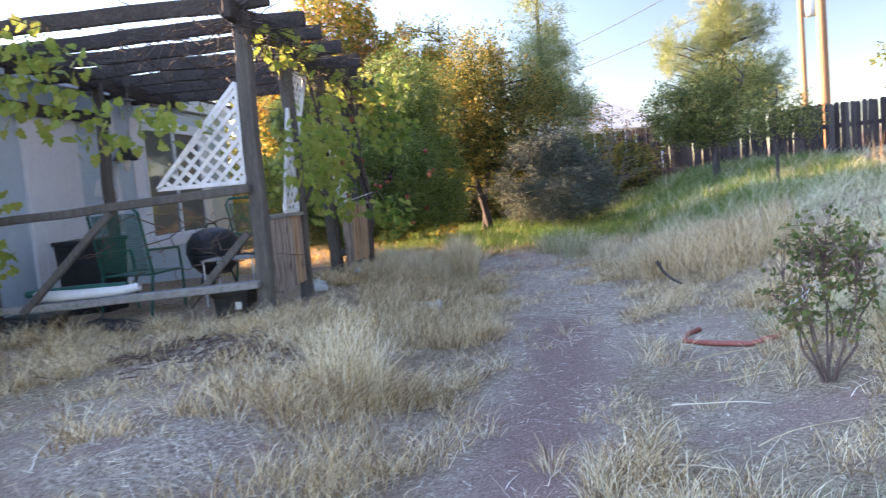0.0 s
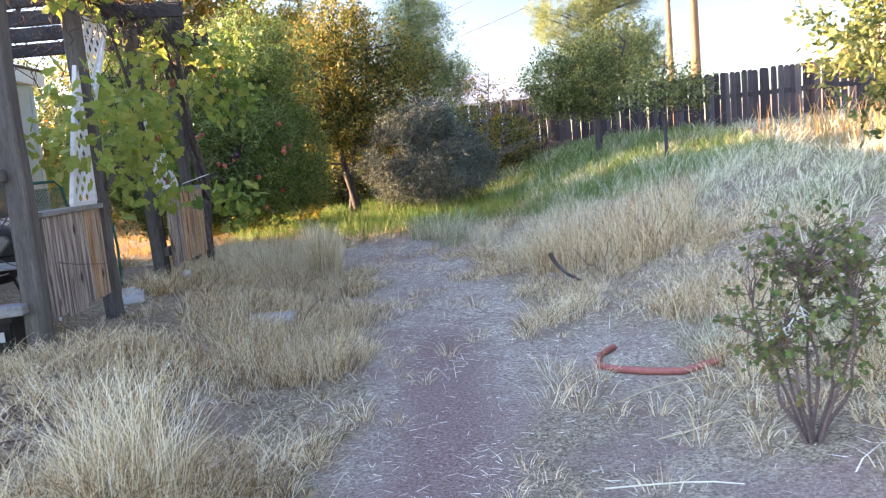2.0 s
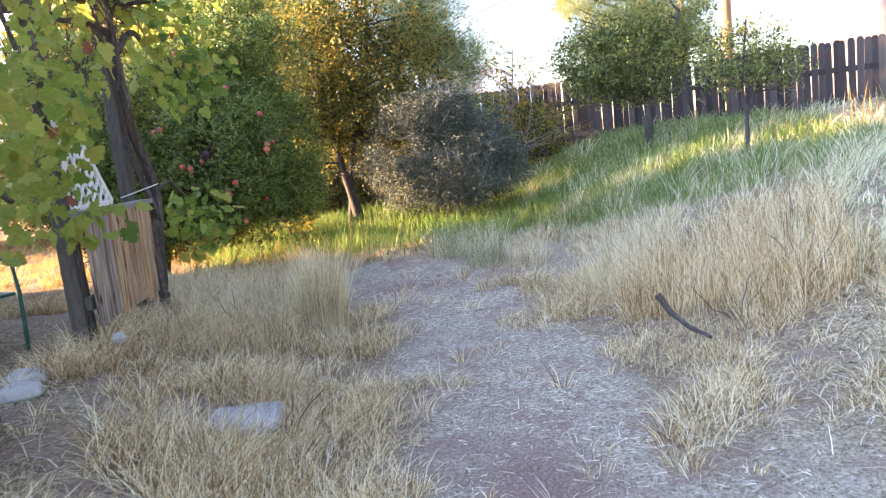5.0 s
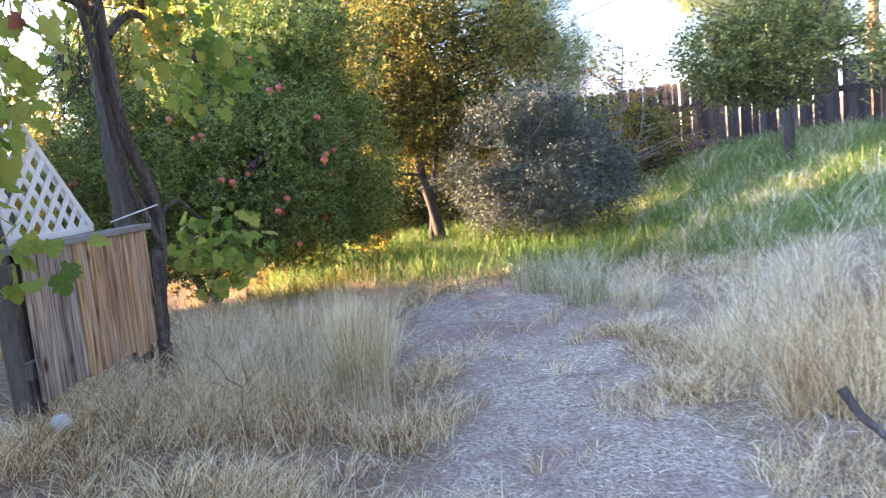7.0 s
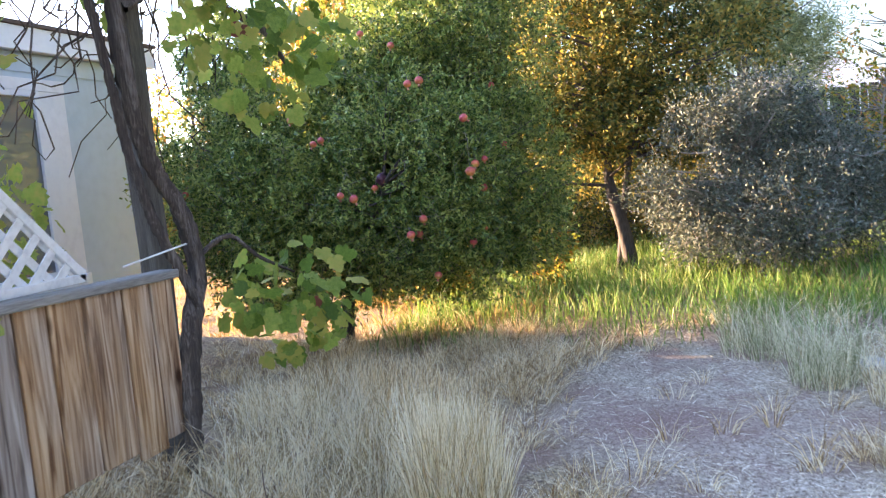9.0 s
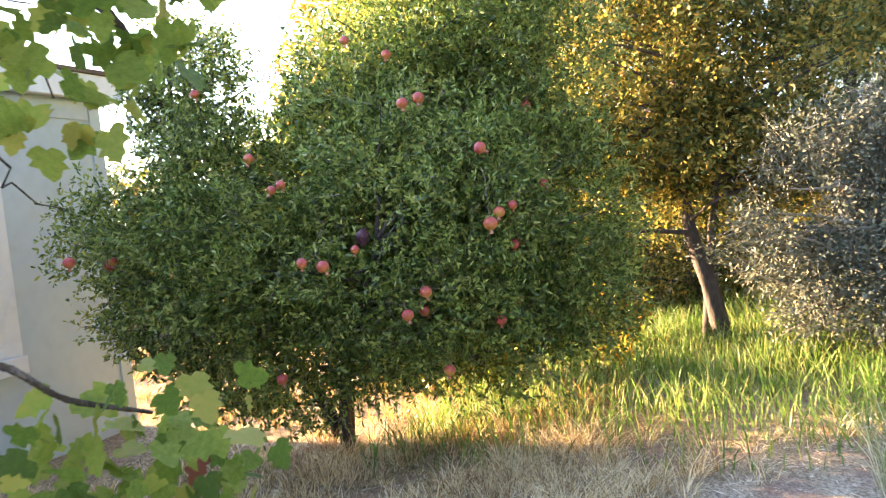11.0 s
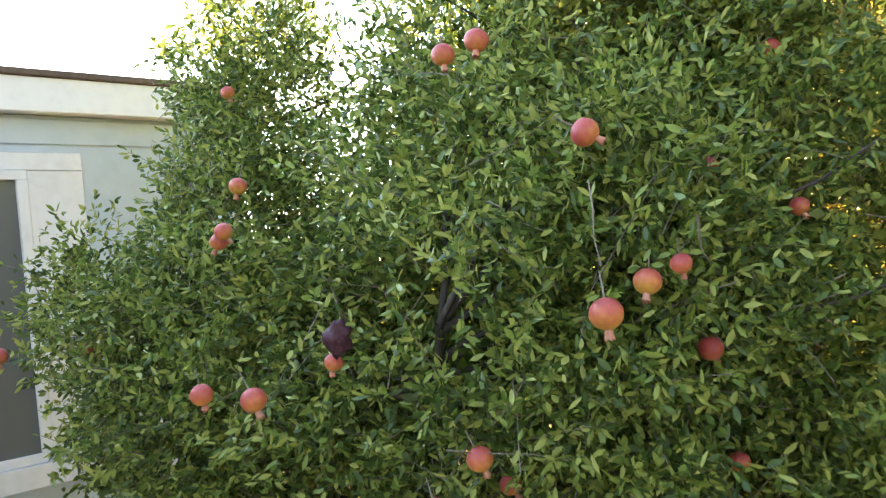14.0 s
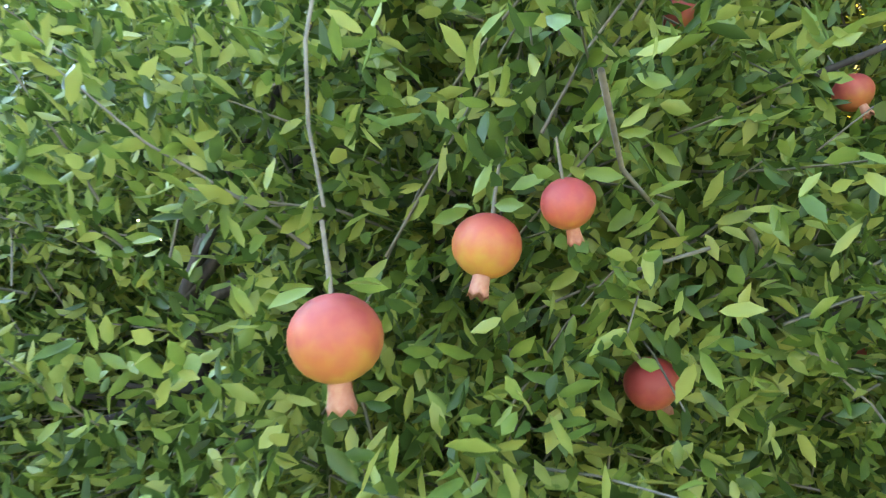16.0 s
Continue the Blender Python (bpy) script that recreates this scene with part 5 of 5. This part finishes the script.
# ---- grape vine on the pergola ----
vine = thing("grape_vine", (-1.95, 10.55, 0.3), "old twisted grape vine climbing the pergola", "grape vine")
vt = [([(-1.94, 10.46, 0.25), (-1.96, 10.5, 0.55), (-1.96, 10.56, 0.85), (-1.95, 10.65, 1.15), (-1.97, 10.6, 1.4), (-2.0, 10.47, 1.65), (-2.0, 10.42, 1.95), (-2.02, 10.42, 2.3), (-2.06, 10.45, 2.7)], 0.037, 0.03),
      ([(-1.93, 10.6, 1.0), (-1.99, 10.5, 1.3), (-2.03, 10.42, 1.6), (-2.04, 10.36, 2.0), (-2.1, 10.3, 2.6)], 0.02, 0.016),
      ([(-2.0, 10.44, 2.2), (-2.0, 10.8, 2.38), (-1.95, 11.1, 2.3), (-1.85, 11.25, 2.2), (-1.8, 11.35, 2.05)], 0.024, 0.01), ([(-2.02, 10.44, 2.3), (-2.1, 10.2, 2.38), (-2.15, 9.8, 2.35), (-2.15, 9.4, 2.5)], 0.022, 0.01),
      ([(-1.95, 10.66, 1.2), (-1.88, 10.8, 1.27), (-1.82, 10.95, 1.15), (-1.8, 11.2, 1.05)], 0.012, 0.005), ([(-2.1, 9.45, 0.4), (-2.12, 9.4, 1.2), (-2.1, 9.2, 1.8), (-2.16, 8.9, 2.5)], 0.018, 0.012), ([(-2.12, 8.2, 1.25), (-2.05, 8.3, 1.4), (-2.0, 8.45, 1.3)], 0.018, 0.012)]
part("vine_trunk", tubes("vine_trunk", vt, 12, 0.24, 90), M_VINE, vine)
cane = []
for _ in range(430):
    y = R.uniform(6.7, 11.3)
    x = R.choice([PX, PX, R.uniform(-4.8, -2.0)])
    p = np.array([x + R.normal(0, 0.06), y, 2.75 + R.normal(0, 0.07)])
    q = p + np.array([R.normal(0, 0.3), R.normal(0, 0.45), R.normal(-0.15, 0.25)])
    cane.append((limb(p, q, 8, 0.12, 0.4), 0.006, 0.003))
for _ in range(36):
    p = np.array([R.uniform(-2.7, -1.95), R.uniform(9.6, 11.2), R.uniform(2.2, 2.7)])
    cane.append((limb(p, p + np.array([R.normal(-0.1, 0.2), R.normal(0, 0.25), R.uniform(-0.9, -0.2)]), 9, 0.14, 0.5), 0.006, 0.0025))
part("cane", tubes("cane", cane, 4), M_VINE, vine, "tangled bare canes", kind="stuff")
wire = part("tie_wire", tubes("tie_wire", [([(-2.13, 10.42, 1.2), (-1.88, 10.5, 1.27)], 0.004, 0.004)], 5), M_WPLAST, vine, "white plastic tie")

lob = [(0.0, 0.06), (0.16, -0.1), (0.36, 0.0), (0.5, 0.2), (0.36, 0.34), (0.5, 0.56), (0.28, 0.66), (0.22, 0.86), (0.0, 1.05), (-0.22, 0.86), (-0.28, 0.66), (-0.5, 0.56), (-0.36, 0.34), (-0.5, 0.2), (-0.36, 0.0), (-0.16, -0.1)]
GL = []
for cup in (0.12, -0.1, 0.2):
    vv = np.array([(0, 0.4, 0)] + [(a, c, cup * (a * a * 2 + (c - 0.4) ** 2) + 0.04 * math.sin(9 * a + 7 * c)) for a, c in lob])
    ff = np.array([(0, i + 1, (i + 1) % 16 + 1) for i in range(16)])
    GL.append((vv, ff))
leaf_lobes = [(-2.05, 7.75, 1.7, 0.25, 0.4, 0.48, 1.2), (-2.0, 8.7, 1.55, 0.28, 0.5, 0.55, 1.9), (-2.05, 9.3, 2.0, 0.28, 0.5, 0.45, 1.4), (-1.72, 10.95, 2.15, 0.42, 0.38, 0.4, 1.7), (-1.75, 11.1, 0.92, 0.26, 0.42, 0.3, 2.0), (-2.2, 10.2, 2.6, 0.35, 0.9, 0.25, 1.0), (-3.1, 6.75, 1.95, 0.7, 0.22, 0.22, 1.8), (-3.9, 6.7, 2.4, 0.6, 0.3, 0.42, 1.8),
              (-2.4, 9.9, 1.5, 0.2, 0.3, 0.4, 0.8), (-3.2, 10.6, 1.6, 0.5, 0.4, 0.6, 0.8), (-2.1, 8.0, 2.65, 0.25, 0.9, 0.18, 1.2), (-4.3, 6.75, 1.2, 0.25, 0.15, 0.6, 1.2), (-1.85, 9.2, 1.15, 0.18, 0.35, 0.14, 2.2), (-2.0, 10.7, 2.5, 0.35, 0.45, 0.3, 1.2), (-2.0, 11.3, 2.7, 0.5, 0.5, 0.25, 1.0)]
gl_pos, gl_d = in_lobes(leaf_lobes, 1700, 0.1)
gl_ax = unit(R.normal(0, 0.75, gl_pos.shape) + np.array([0.25, -0.3, -0.75]))
GLM = []
for k, (vv, ff) in enumerate(GL):
    me = mesh_np("grape_leaf", vv, [ff])
    me.materials.append(M_GRAPE)
    GLM.append(me)
rme = mesh_np("grape_leaf", GL[1][0], [GL[1][1]])
rme.materials.append(M_RED)
near = np.argsort(-gl_pos[:, 0] + 0.0 * gl_pos[:, 1])
for k in near[:300]:
    a = Vector(gl_ax[k])
    nrm = Vector((0.75, -0.6, 0.35)) + Vector(R.normal(0, 0.8, 3))
    x = nrm.cross(a).normalized() * -1
    z = x.cross(a).normalized()
    s = float(R.uniform(0.055, 0.11))
    m = Matrix((x, a, z)).transposed().to_4x4()
    part("grape_leaf", rme if R.random() < 0.03 else GLM[int(R.integers(3))], None, vine, m=Matrix.Translation(gl_pos[k]) @ m @ Matrix.Scale(s, 4))
rest = near[300:]
n = len(rest)
rl = scatter("grape_leaves", GL[0], gl_pos[rest], gl_ax[rest], R.uniform(0.06, 0.11, n), R.uniform(0.06, 0.11, n))
part("grape_leaves", rl, M_GRAPE, vine, kind="stuff")

# ---- things on the patio ----
def chair(x, y, z, rz):
    ob = thing("garden_chair", (x, y, z), "green metal mesh garden chair on the patio", "chair")
    T = Matrix.Translation((x, y, z)) @ Matrix.Rotation(rz, 4, "Z")

    def go(bm_or_me):
        if isinstance(bm_or_me, bmesh.types.BMesh):
            bm_or_me.transform(T)
        else:
            bm_or_me.transform(T)
        return bm_or_me

    part("seat", go(box_at(-0.25, 0.25, -0.24, 0.24, 0.4, 0.42, 0.008)), M_GPAINT, ob)
    bk = bmesh.new()
    for i in range(31):
        a = -0.23 + 0.46 * i / 30
        b2 = beam_bm((a, 0.25, 0.45), (a, 0.36, 0.98), 0.0045, 0.0045, 0)
        tmp = bpy.data.meshes.new("t")
        b2.to_mesh(tmp)
        b2.free()
        bk.from_mesh(tmp)
        bpy.data.meshes.remove(tmp)
    for i in range(35):
        s = i / 34
        b2 = beam_bm((-0.23, 0.25 + 0.11 * s, 0.45 + 0.53 * s), (0.23, 0.25 + 0.11 * s, 0.45 + 0.53 * s), 0.0045, 0.0045, 0)
        tmp = bpy.data.meshes.new("t")
        b2.to_mesh(tmp)
        b2.free()
        bk.from_mesh(tmp)
        bpy.data.meshes.remove(tmp)
    part("backrest", go(bk), M_GPAINT, ob, "green wire mesh", kind="stuff")
    part("back_frame", go(tubes("back_frame", [([(-0.26, 0.24, 0.4), (-0.26, 0.37, 0.98), (-0.2, 0.385, 1.04), (0.2, 0.385, 1.04), (0.26, 0.37, 0.98), (0.26, 0.24, 0.4)], 0.014, 0.014)], 8)), M_GPAINT, ob)
    for sx in (-1, 1):
        part("leg", go(tubes("leg", [([(sx * 0.26, -0.24, 0.0), (sx * 0.26, -0.25, 0.4), (sx * 0.26, -0.22, 0.62), (sx * 0.26, 0.3, 0.64)], 0.013, 0.013)], 8)), M_GPAINT, ob)
        part("leg", go(tubes("leg", [([(sx * 0.26, 0.34, 0.0), (sx * 0.26, 0.25, 0.42)], 0.013, 0.013)], 8)), M_GPAINT, ob)
    return ob


chair(-3.72, 8.05, 0.3, math.radians(172))
chair(-2.95, 9.6, 0.3, math.radians(60))


def bin_thing(name, x, y, z, w, d, h, label, cat, mat_=None):
    ob = thing(name, (x, y, z), label, cat)
    bm = box_bm(w, d, h, 0.0)
    for v in bm.verts:
        if v.co.z < 0:
            v.co.x *= 0.85
            v.co.y *= 0.85
    bmesh.ops.bevel(bm, geom=bm.edges[:], offset=0.015, segments=2, affect="EDGES")
    part("body", bm, mat_ or M_BLACK, ob, m=Matrix.Translation((x, y, z + h / 2)))
    part("rim", box_at(x - w / 2 - 0.012, x + w / 2 + 0.012, y - d / 2 - 0.012, y + d / 2 + 0.012, z + h - 0.03, z + h + 0.012, 0.006), mat_ or M_BLACK, ob)
    return ob


pot = bin_thing("plant_tub", -2.55, 7.25, 0.3, 0.3, 0.3, 0.27, "square black plastic plant tub with a white tag", "plant pot")
part("tag", box_at(-2.5, -2.45, 7.085, 7.09, 0.43, 0.49, 0), M_WPLAST, pot, "small white paper tag")
bin_thing("storage_bin", -4.35, 8.3, 0.3, 0.5, 0.5, 0.75, "tall black storage bin against the wall", "storage bin")
bin_thing("storage_bin", -4.2, 6.95, 0.22, 0.5, 0.32, 0.28, "low black storage crate beneath the rail", "storage bin")
bbq = thing("barbecue", (-3.3, 8.8, 0.3), "dark kettle barbecue with a domed lid on the patio", "barbecue")
part("bowl", lathe("bowl", [(0.001, 0.56), (0.14, 0.58), (0.24, 0.68), (0.28, 0.8), (0.27, 0.8)], (-3.3, 8.8, 0), 24), M_BLACK, bbq)
part("lid", lathe("lid", [(0.285, 0.805), (0.27, 0.92), (0.2, 1.01), (0.1, 1.05), (0.001, 1.06)], (-3.3, 8.8, 0), 24), M_BLACK, bbq)
part("lid_handle", tubes("lid_handle", [([(-3.36, 8.8, 1.05), (-3.34, 8.8, 1.1), (-3.26, 8.8, 1.1), (-3.24, 8.8, 1.05)], 0.01, 0.01)], 6), M_IRON, bbq)
for k in range(3):
    q = k * 2.1
    part("leg", tubes("leg", [([(-3.3 + 0.15 * math.cos(q), 8.8 + 0.15 * math.sin(q), 0.62), (-3.3 + 0.28 * math.cos(q), 8.8 + 0.28 * math.sin(q), 0.3)], 0.012, 0.012)], 6), M_IRON, bbq)
tbl = thing("wire_table", (-2.8, 8.0, 0.3), "small grey wire-framed side table on the patio", "side table")
part("top_frame", box_at(-3.05, -2.55, 7.8, 8.2, 0.78, 0.795, 0.003), M_CAP, tbl)
for sx in (-3.03, -2.57):
    for sy in (7.82, 8.18):
        part("leg", tubes("leg", [([(sx, sy, 0.3), (sx, sy, 0.78)], 0.009, 0.009)], 6), M_WPLAST, tbl)
pail = thing("clay_pot", (-2.62, 7.5, 0.3), "dark red-brown clay pot on the patio", "plant pot")
part("body", lathe("body", [(0.001, 0.3), (0.09, 0.3), (0.13, 0.5), (0.15, 0.54), (0.15, 0.58), (0.12, 0.57), (0.001, 0.55)], (-2.62, 7.5, 0), 20), M_HOSE, pail)
rollbag = thing("rolled_tarp", (-3.6, 6.95, 0.25), "black rolled tarp on the ground", "tarp")
part("roll", tubes("roll", [(curve_pts((-3.9, 7.0, 0.34), (-3.2, 6.95, 0.33), 0.02, 0.012, 8), 0.09, 0.075)], 12), M_BLACK, rollbag)
board = thing("plastic_sled", (-3.6, 6.95, 0.65), "white and green plastic sled lying on the rail", "sled")
part("deck", tubes("deck", [([(-4.15, 7.0, 0.66), (-3.8, 7.0, 0.66), (-3.4, 6.99, 0.67), (-3.25, 6.99, 0.69)], 0.05, 0.035)], 10), M_WPLAST, board)
part("runner", tubes("runner", [([(-4.3, 7.1, 0.68), (-3.8, 7.1, 0.7), (-3.4, 7.08, 0.7)], 0.03, 0.03)], 8), M_GPAINT, board)
bbr = []
for _ in range(34):
    p = np.array([R.uniform(-3.9, -2.3), R.uniform(6.98, 7.5), R.uniform(0.6, 1.2)])
    bbr.append((limb(p, p + np.array([R.normal(0, 0.35), R.normal(0, 0.1), R.normal(0.05, 0.2)]), 7, 0.12, 0.3), 0.006, 0.002))
brush = thing("brush_pile", (-3.1, 7.2, 0.6), "bare grey branches piled behind the rail", "branches")
part("branch", tubes("branch", bbr, 4), M_DTWIG, brush, kind="stuff")

# ---- small things in the grass ----
# brown twigs and bark strewn before the patio
deb = []
for _ in range(230):
    x, y = R.normal(-2.25, 0.45), R.normal(5.8, 0.28)
    q, l = R.uniform(0, 6.28), R.uniform(0.06, 0.3)
    p = np.array([x, y, gz(x, y) + R.uniform(0.03, 0.07)])
    e = p + l * np.array([math.cos(q), math.sin(q), 0])
    e[2] = gz(e[0], e[1]) + R.uniform(0.03, 0.08)
    deb.append((limb(p, e, 5, 0.1, 0.25), R.uniform(0.003, 0.011), 0.003))
stuff("twig_litter", tubes("twig_litter", deb, 5), M_DTWIG, "dark brown twigs and bark strewn on bare ground", "twigs")
# pale string caught in the shrub
st_pts = []
for k in range(20):
    w = k * 0.9
    st_pts.append((1.24 + 0.009 * k + 0.035 * math.cos(w), 5.06 + 0.02 * math.sin(2 * w), 0.55 + 0.035 * math.sin(w * 1.3) + 0.004 * k))
cord = part("plastic_string", tubes("plastic_string", [(st_pts, 0.0018, 0.0016)], 6, 0.0, 110), M_WPLAST)
tagged(cord, "tangle of pale plastic string caught in the shrub", "string")
solar = thing("garden_light", (-1.9, 9.24, 0.3), "small glass ball solar light on a stake", "garden light")
part("stake", tubes("stake", [([(-1.9, 9.24, 0.25), (-1.9, 9.24, 0.4)], 0.008, 0.008)], 6), M_BLACK, solar)
part("globe", lathe("globe", [(0.001, 0.39), (0.028, 0.4), (0.042, 0.43), (0.04, 0.455), (0.025, 0.475), (0.001, 0.48)], (-1.9, 9.24, 0), 18), M_STONE, solar, "grey weathered glass globe")
hose = thing("garden_hose", (1.1, 6.6, 0.02), "faded red ribbed hose lying on bare ground", "hose")
hp = [(1.18, 6.95), (1.06, 6.85), (1.0, 6.66), (1.06, 6.5), (1.2, 6.38), (1.36, 6.3), (1.55, 6.24)]
part("tube", tubes("tube", [([(x, y, gz(x, y) + 0.048) for x, y in hp], 0.02, 0.02)], 10), M_HOSE, hose)
for sx, sy, sr in ((-2.2, 8.6, 0.11), (-2.25, 8.8, 0.12), (-2.15, 8.95, 0.07), (-2.3, 9.1, 0.1), (1.03, 13.16, 0.12)):
    rk = bmesh.new()
    bmesh.ops.create_icosphere(rk, subdivisions=2, radius=sr)
    for v in rk.verts:
        v.co *= 1 + 0.3 * noise.noise(v.co * 6 + Vector((sx * 9, sy, 0)))
        v.co.z *= 0.55
    ob = part("stone", rk, M_STONE, m=Matrix.Translation((sx, sy, gz(sx, sy) + sr * 0.3)))
    tagged(ob, "pale rough stone on the ground", "stone", "stones")
sticks = [[(1.29, 9.28, 0.3), (1.34, 9.23, 0.2), (1.4, 9.08, 0.13), (1.46, 8.92, 0.1)], [(-1.9, 5.9, 0.3), (-1.5, 5.75, 0.28)], [(-2.2, 5.6, 0.34), (-1.8, 5.5, 0.32)]]
for st in sticks:
    ob = part("fallen_stick", tubes("fallen_stick", [(np.array(st), 0.022, 0.012)], 6), M_VINE)
    tagged(ob, "dark dead stick on the grass", "stick", "fallen sticks")
stalks = []
for (x, y, q, l) in ((0.85, 4.4, 0.4, 0.6), (0.95, 5.5, 0.1, 0.7), (0.6, 5.1, -0.3, 0.5), (1.1, 4.0, 0.2, 0.5), (0.8, 5.9, 0.3, 0.8), (-0.9, 5.2, 0.5, 0.5), (0.45, 4.2, -0.6, 0.25)):
    p = np.array([x, y, gz(x, y) + 0.06])
    stalks.append((limb(p, p + l * np.array([math.cos(q), math.sin(q), 0.05]), 6, 0.03, 0.12), 0.004, 0.0025))
ob = stuff("dry_stalks", tubes("dry_stalks", stalks, 5), M_PALE, "long pale dry stalks lying on the ground", "dry stalks")
pv = box_at(-1.42, -0.93, 8.3, 8.62, float(height_at(-1.15, 8.45)) - 0.02, float(height_at(-1.15, 8.45)) + 0.05, 0.02)
tagged(part("paving_stone", pv, M_CONC), "pale flat paving stone half sunk in dry grass", "paving stone")
dead = []
for x, y, h in ((2.15, 9.2, 0.5), (2.3, 9.5, 0.42), (1.75, 9.2, 0.35), (2.6, 10.2, 0.5), (-1.35, 10.1, 0.35), (-0.9, 8.2, 0.3)):
    for _ in range(4):
        p = np.array([x, y, gz(x, y)])
        dead.append((limb(p, p + np.array([R.normal(0, 0.1), R.normal(0, 0.1), h * R.uniform(0.6, 1.1)]), 6, 0.08, 0.2), 0.005, 0.002))
stuff("dead_stems", tubes("dead_stems", dead, 4), M_DTWIG, "dark dead weed stems among the grass", "dead stems")
# tall weeds on the crest of the bank
wb = field(900, 5.5, 8.5, 10.5, 14.5, lambda x, y: (x + y < 21.5) * 0.6)
stuff("dry_weeds", blades("dry_weeds", wb, R.uniform(0.3, 0.75, len(wb)), R.uniform(0.1, 0.4, len(wb)), R.uniform(0.01, 0.02, len(wb))), M_WEED, "rust-coloured dry weeds along the crest", "weeds")

# ---- poles, cable, distance ----
for px, py, pr, top, lab in ((9.0, 24.8, 0.15, 11.0, "tall round wooden utility pole"), (13.0, 37.5, 0.14, 10.5, "distant wooden utility pole with a transformer")):
    ob = thing("utility_pole", (px, py, 0.0), lab, "utility pole", "utility poles")
    part("shaft", tubes("shaft", [([(px, py, -0.2), (px + 0.0, py, 3), (px - 0.02, py, 7), (px - 0.05, py, top)], pr, pr * 0.75)], 14), M_POLE, ob)
    if px > 10:
        part("transformer", lathe("transformer", [(0.001, 7.1), (0.25, 7.1), (0.27, 7.7), (0.2, 7.85), (0.001, 7.9)], (px + 0.35, py, 0)), M_WPLAST, ob)
        part("insulator", lathe("insulator", [(0.001, 9.2), (0.09, 9.25), (0.07, 9.5), (0.001, 9.55)], (px + 0.2, py, 0), 10), M_WPLAST, ob)
for z0, z1 in ((8.0, 8.6), (6.7, 7.3)):
    ob = part("power_cable", tubes("power_cable", [(curve_pts((9.0, 24.8, z0), (-3.0, 65.0, z1), -0.6, 0, 20), 0.016, 0.016)], 5), M_BLACK)
    tagged(ob, "thin dark overhead power cable", "cable", "power cables")


def ridge(name, az0, az1, dist, h, seed, label, material, depth=400):
    a = np.linspace(az0, az1, 90)
    prof = np.array([h * (0.45 + 0.3 * math.sin(x * 5 + seed) + 0.18 * math.sin(x * 17 + seed * 2) + 0.1 * math.sin(x * 43 + seed) + 0.05 * math.sin(x * 97)) for x in a])
    edge = np.minimum(1, np.minimum((a - az0), (az1 - a)) / (0.12 * (az1 - az0)))
    prof *= np.clip(edge, 0, 1)
    V = []
    for s, dd in ((0.0, 0), (0.45, depth * 0.4), (0.8, depth * 0.7), (1.0, depth), (0.0, depth * 2)):
        rad = dist + dd + 30 * np.sin(a * 60 + s * 9)
        V.append(np.stack([rad * np.sin(a), rad * np.cos(a), prof * s - 5 + 6 * np.sin(a * 120 + s * 30) * s], -1))
    V = np.concatenate(V)
    n = len(a)
    q = np.concatenate([np.stack([i * n + np.arange(n - 1), i * n + np.arange(1, n), (i + 1) * n + np.arange(1, n), (i + 1) * n + np.arange(n - 1)], -1) for i in range(4)])
    ob = part(name, mesh_np(name, V, [q]), material)
    return tagged(ob, label, "mountain", kind="structure")


ridge("backdrop_mountains", 0.28, 1.75, 2600, 760, 2.2, "distant bare mountains lit by low sun", M_MOUNT, 900)
# far house roof beyond the fence
far_house = thing("far_house", (4.5, 46.0, 0.0), "distant house with a pale hipped roof", "house")
part("wall", box_at(1.0, 8.0, 43.0, 49.0, 0.0, 3.2), M_WHITE, far_house)
rf = bmesh.new()
rv = [rf.verts.new(c) for c in ((0.5, 42.5, 3.2), (8.5, 42.5, 3.2), (8.5, 49.5, 3.2), (0.5, 49.5, 3.2), (3.5, 46, 4.9), (5.5, 46, 4.9))]
for fc in ((0, 1, 5, 4), (1, 2, 5), (2, 3, 4, 5), (3, 0, 4), (3, 2, 1, 0)):
    rf.faces.new([rv[i] for i in fc])
part("roof", rf, M_CONC, far_house)
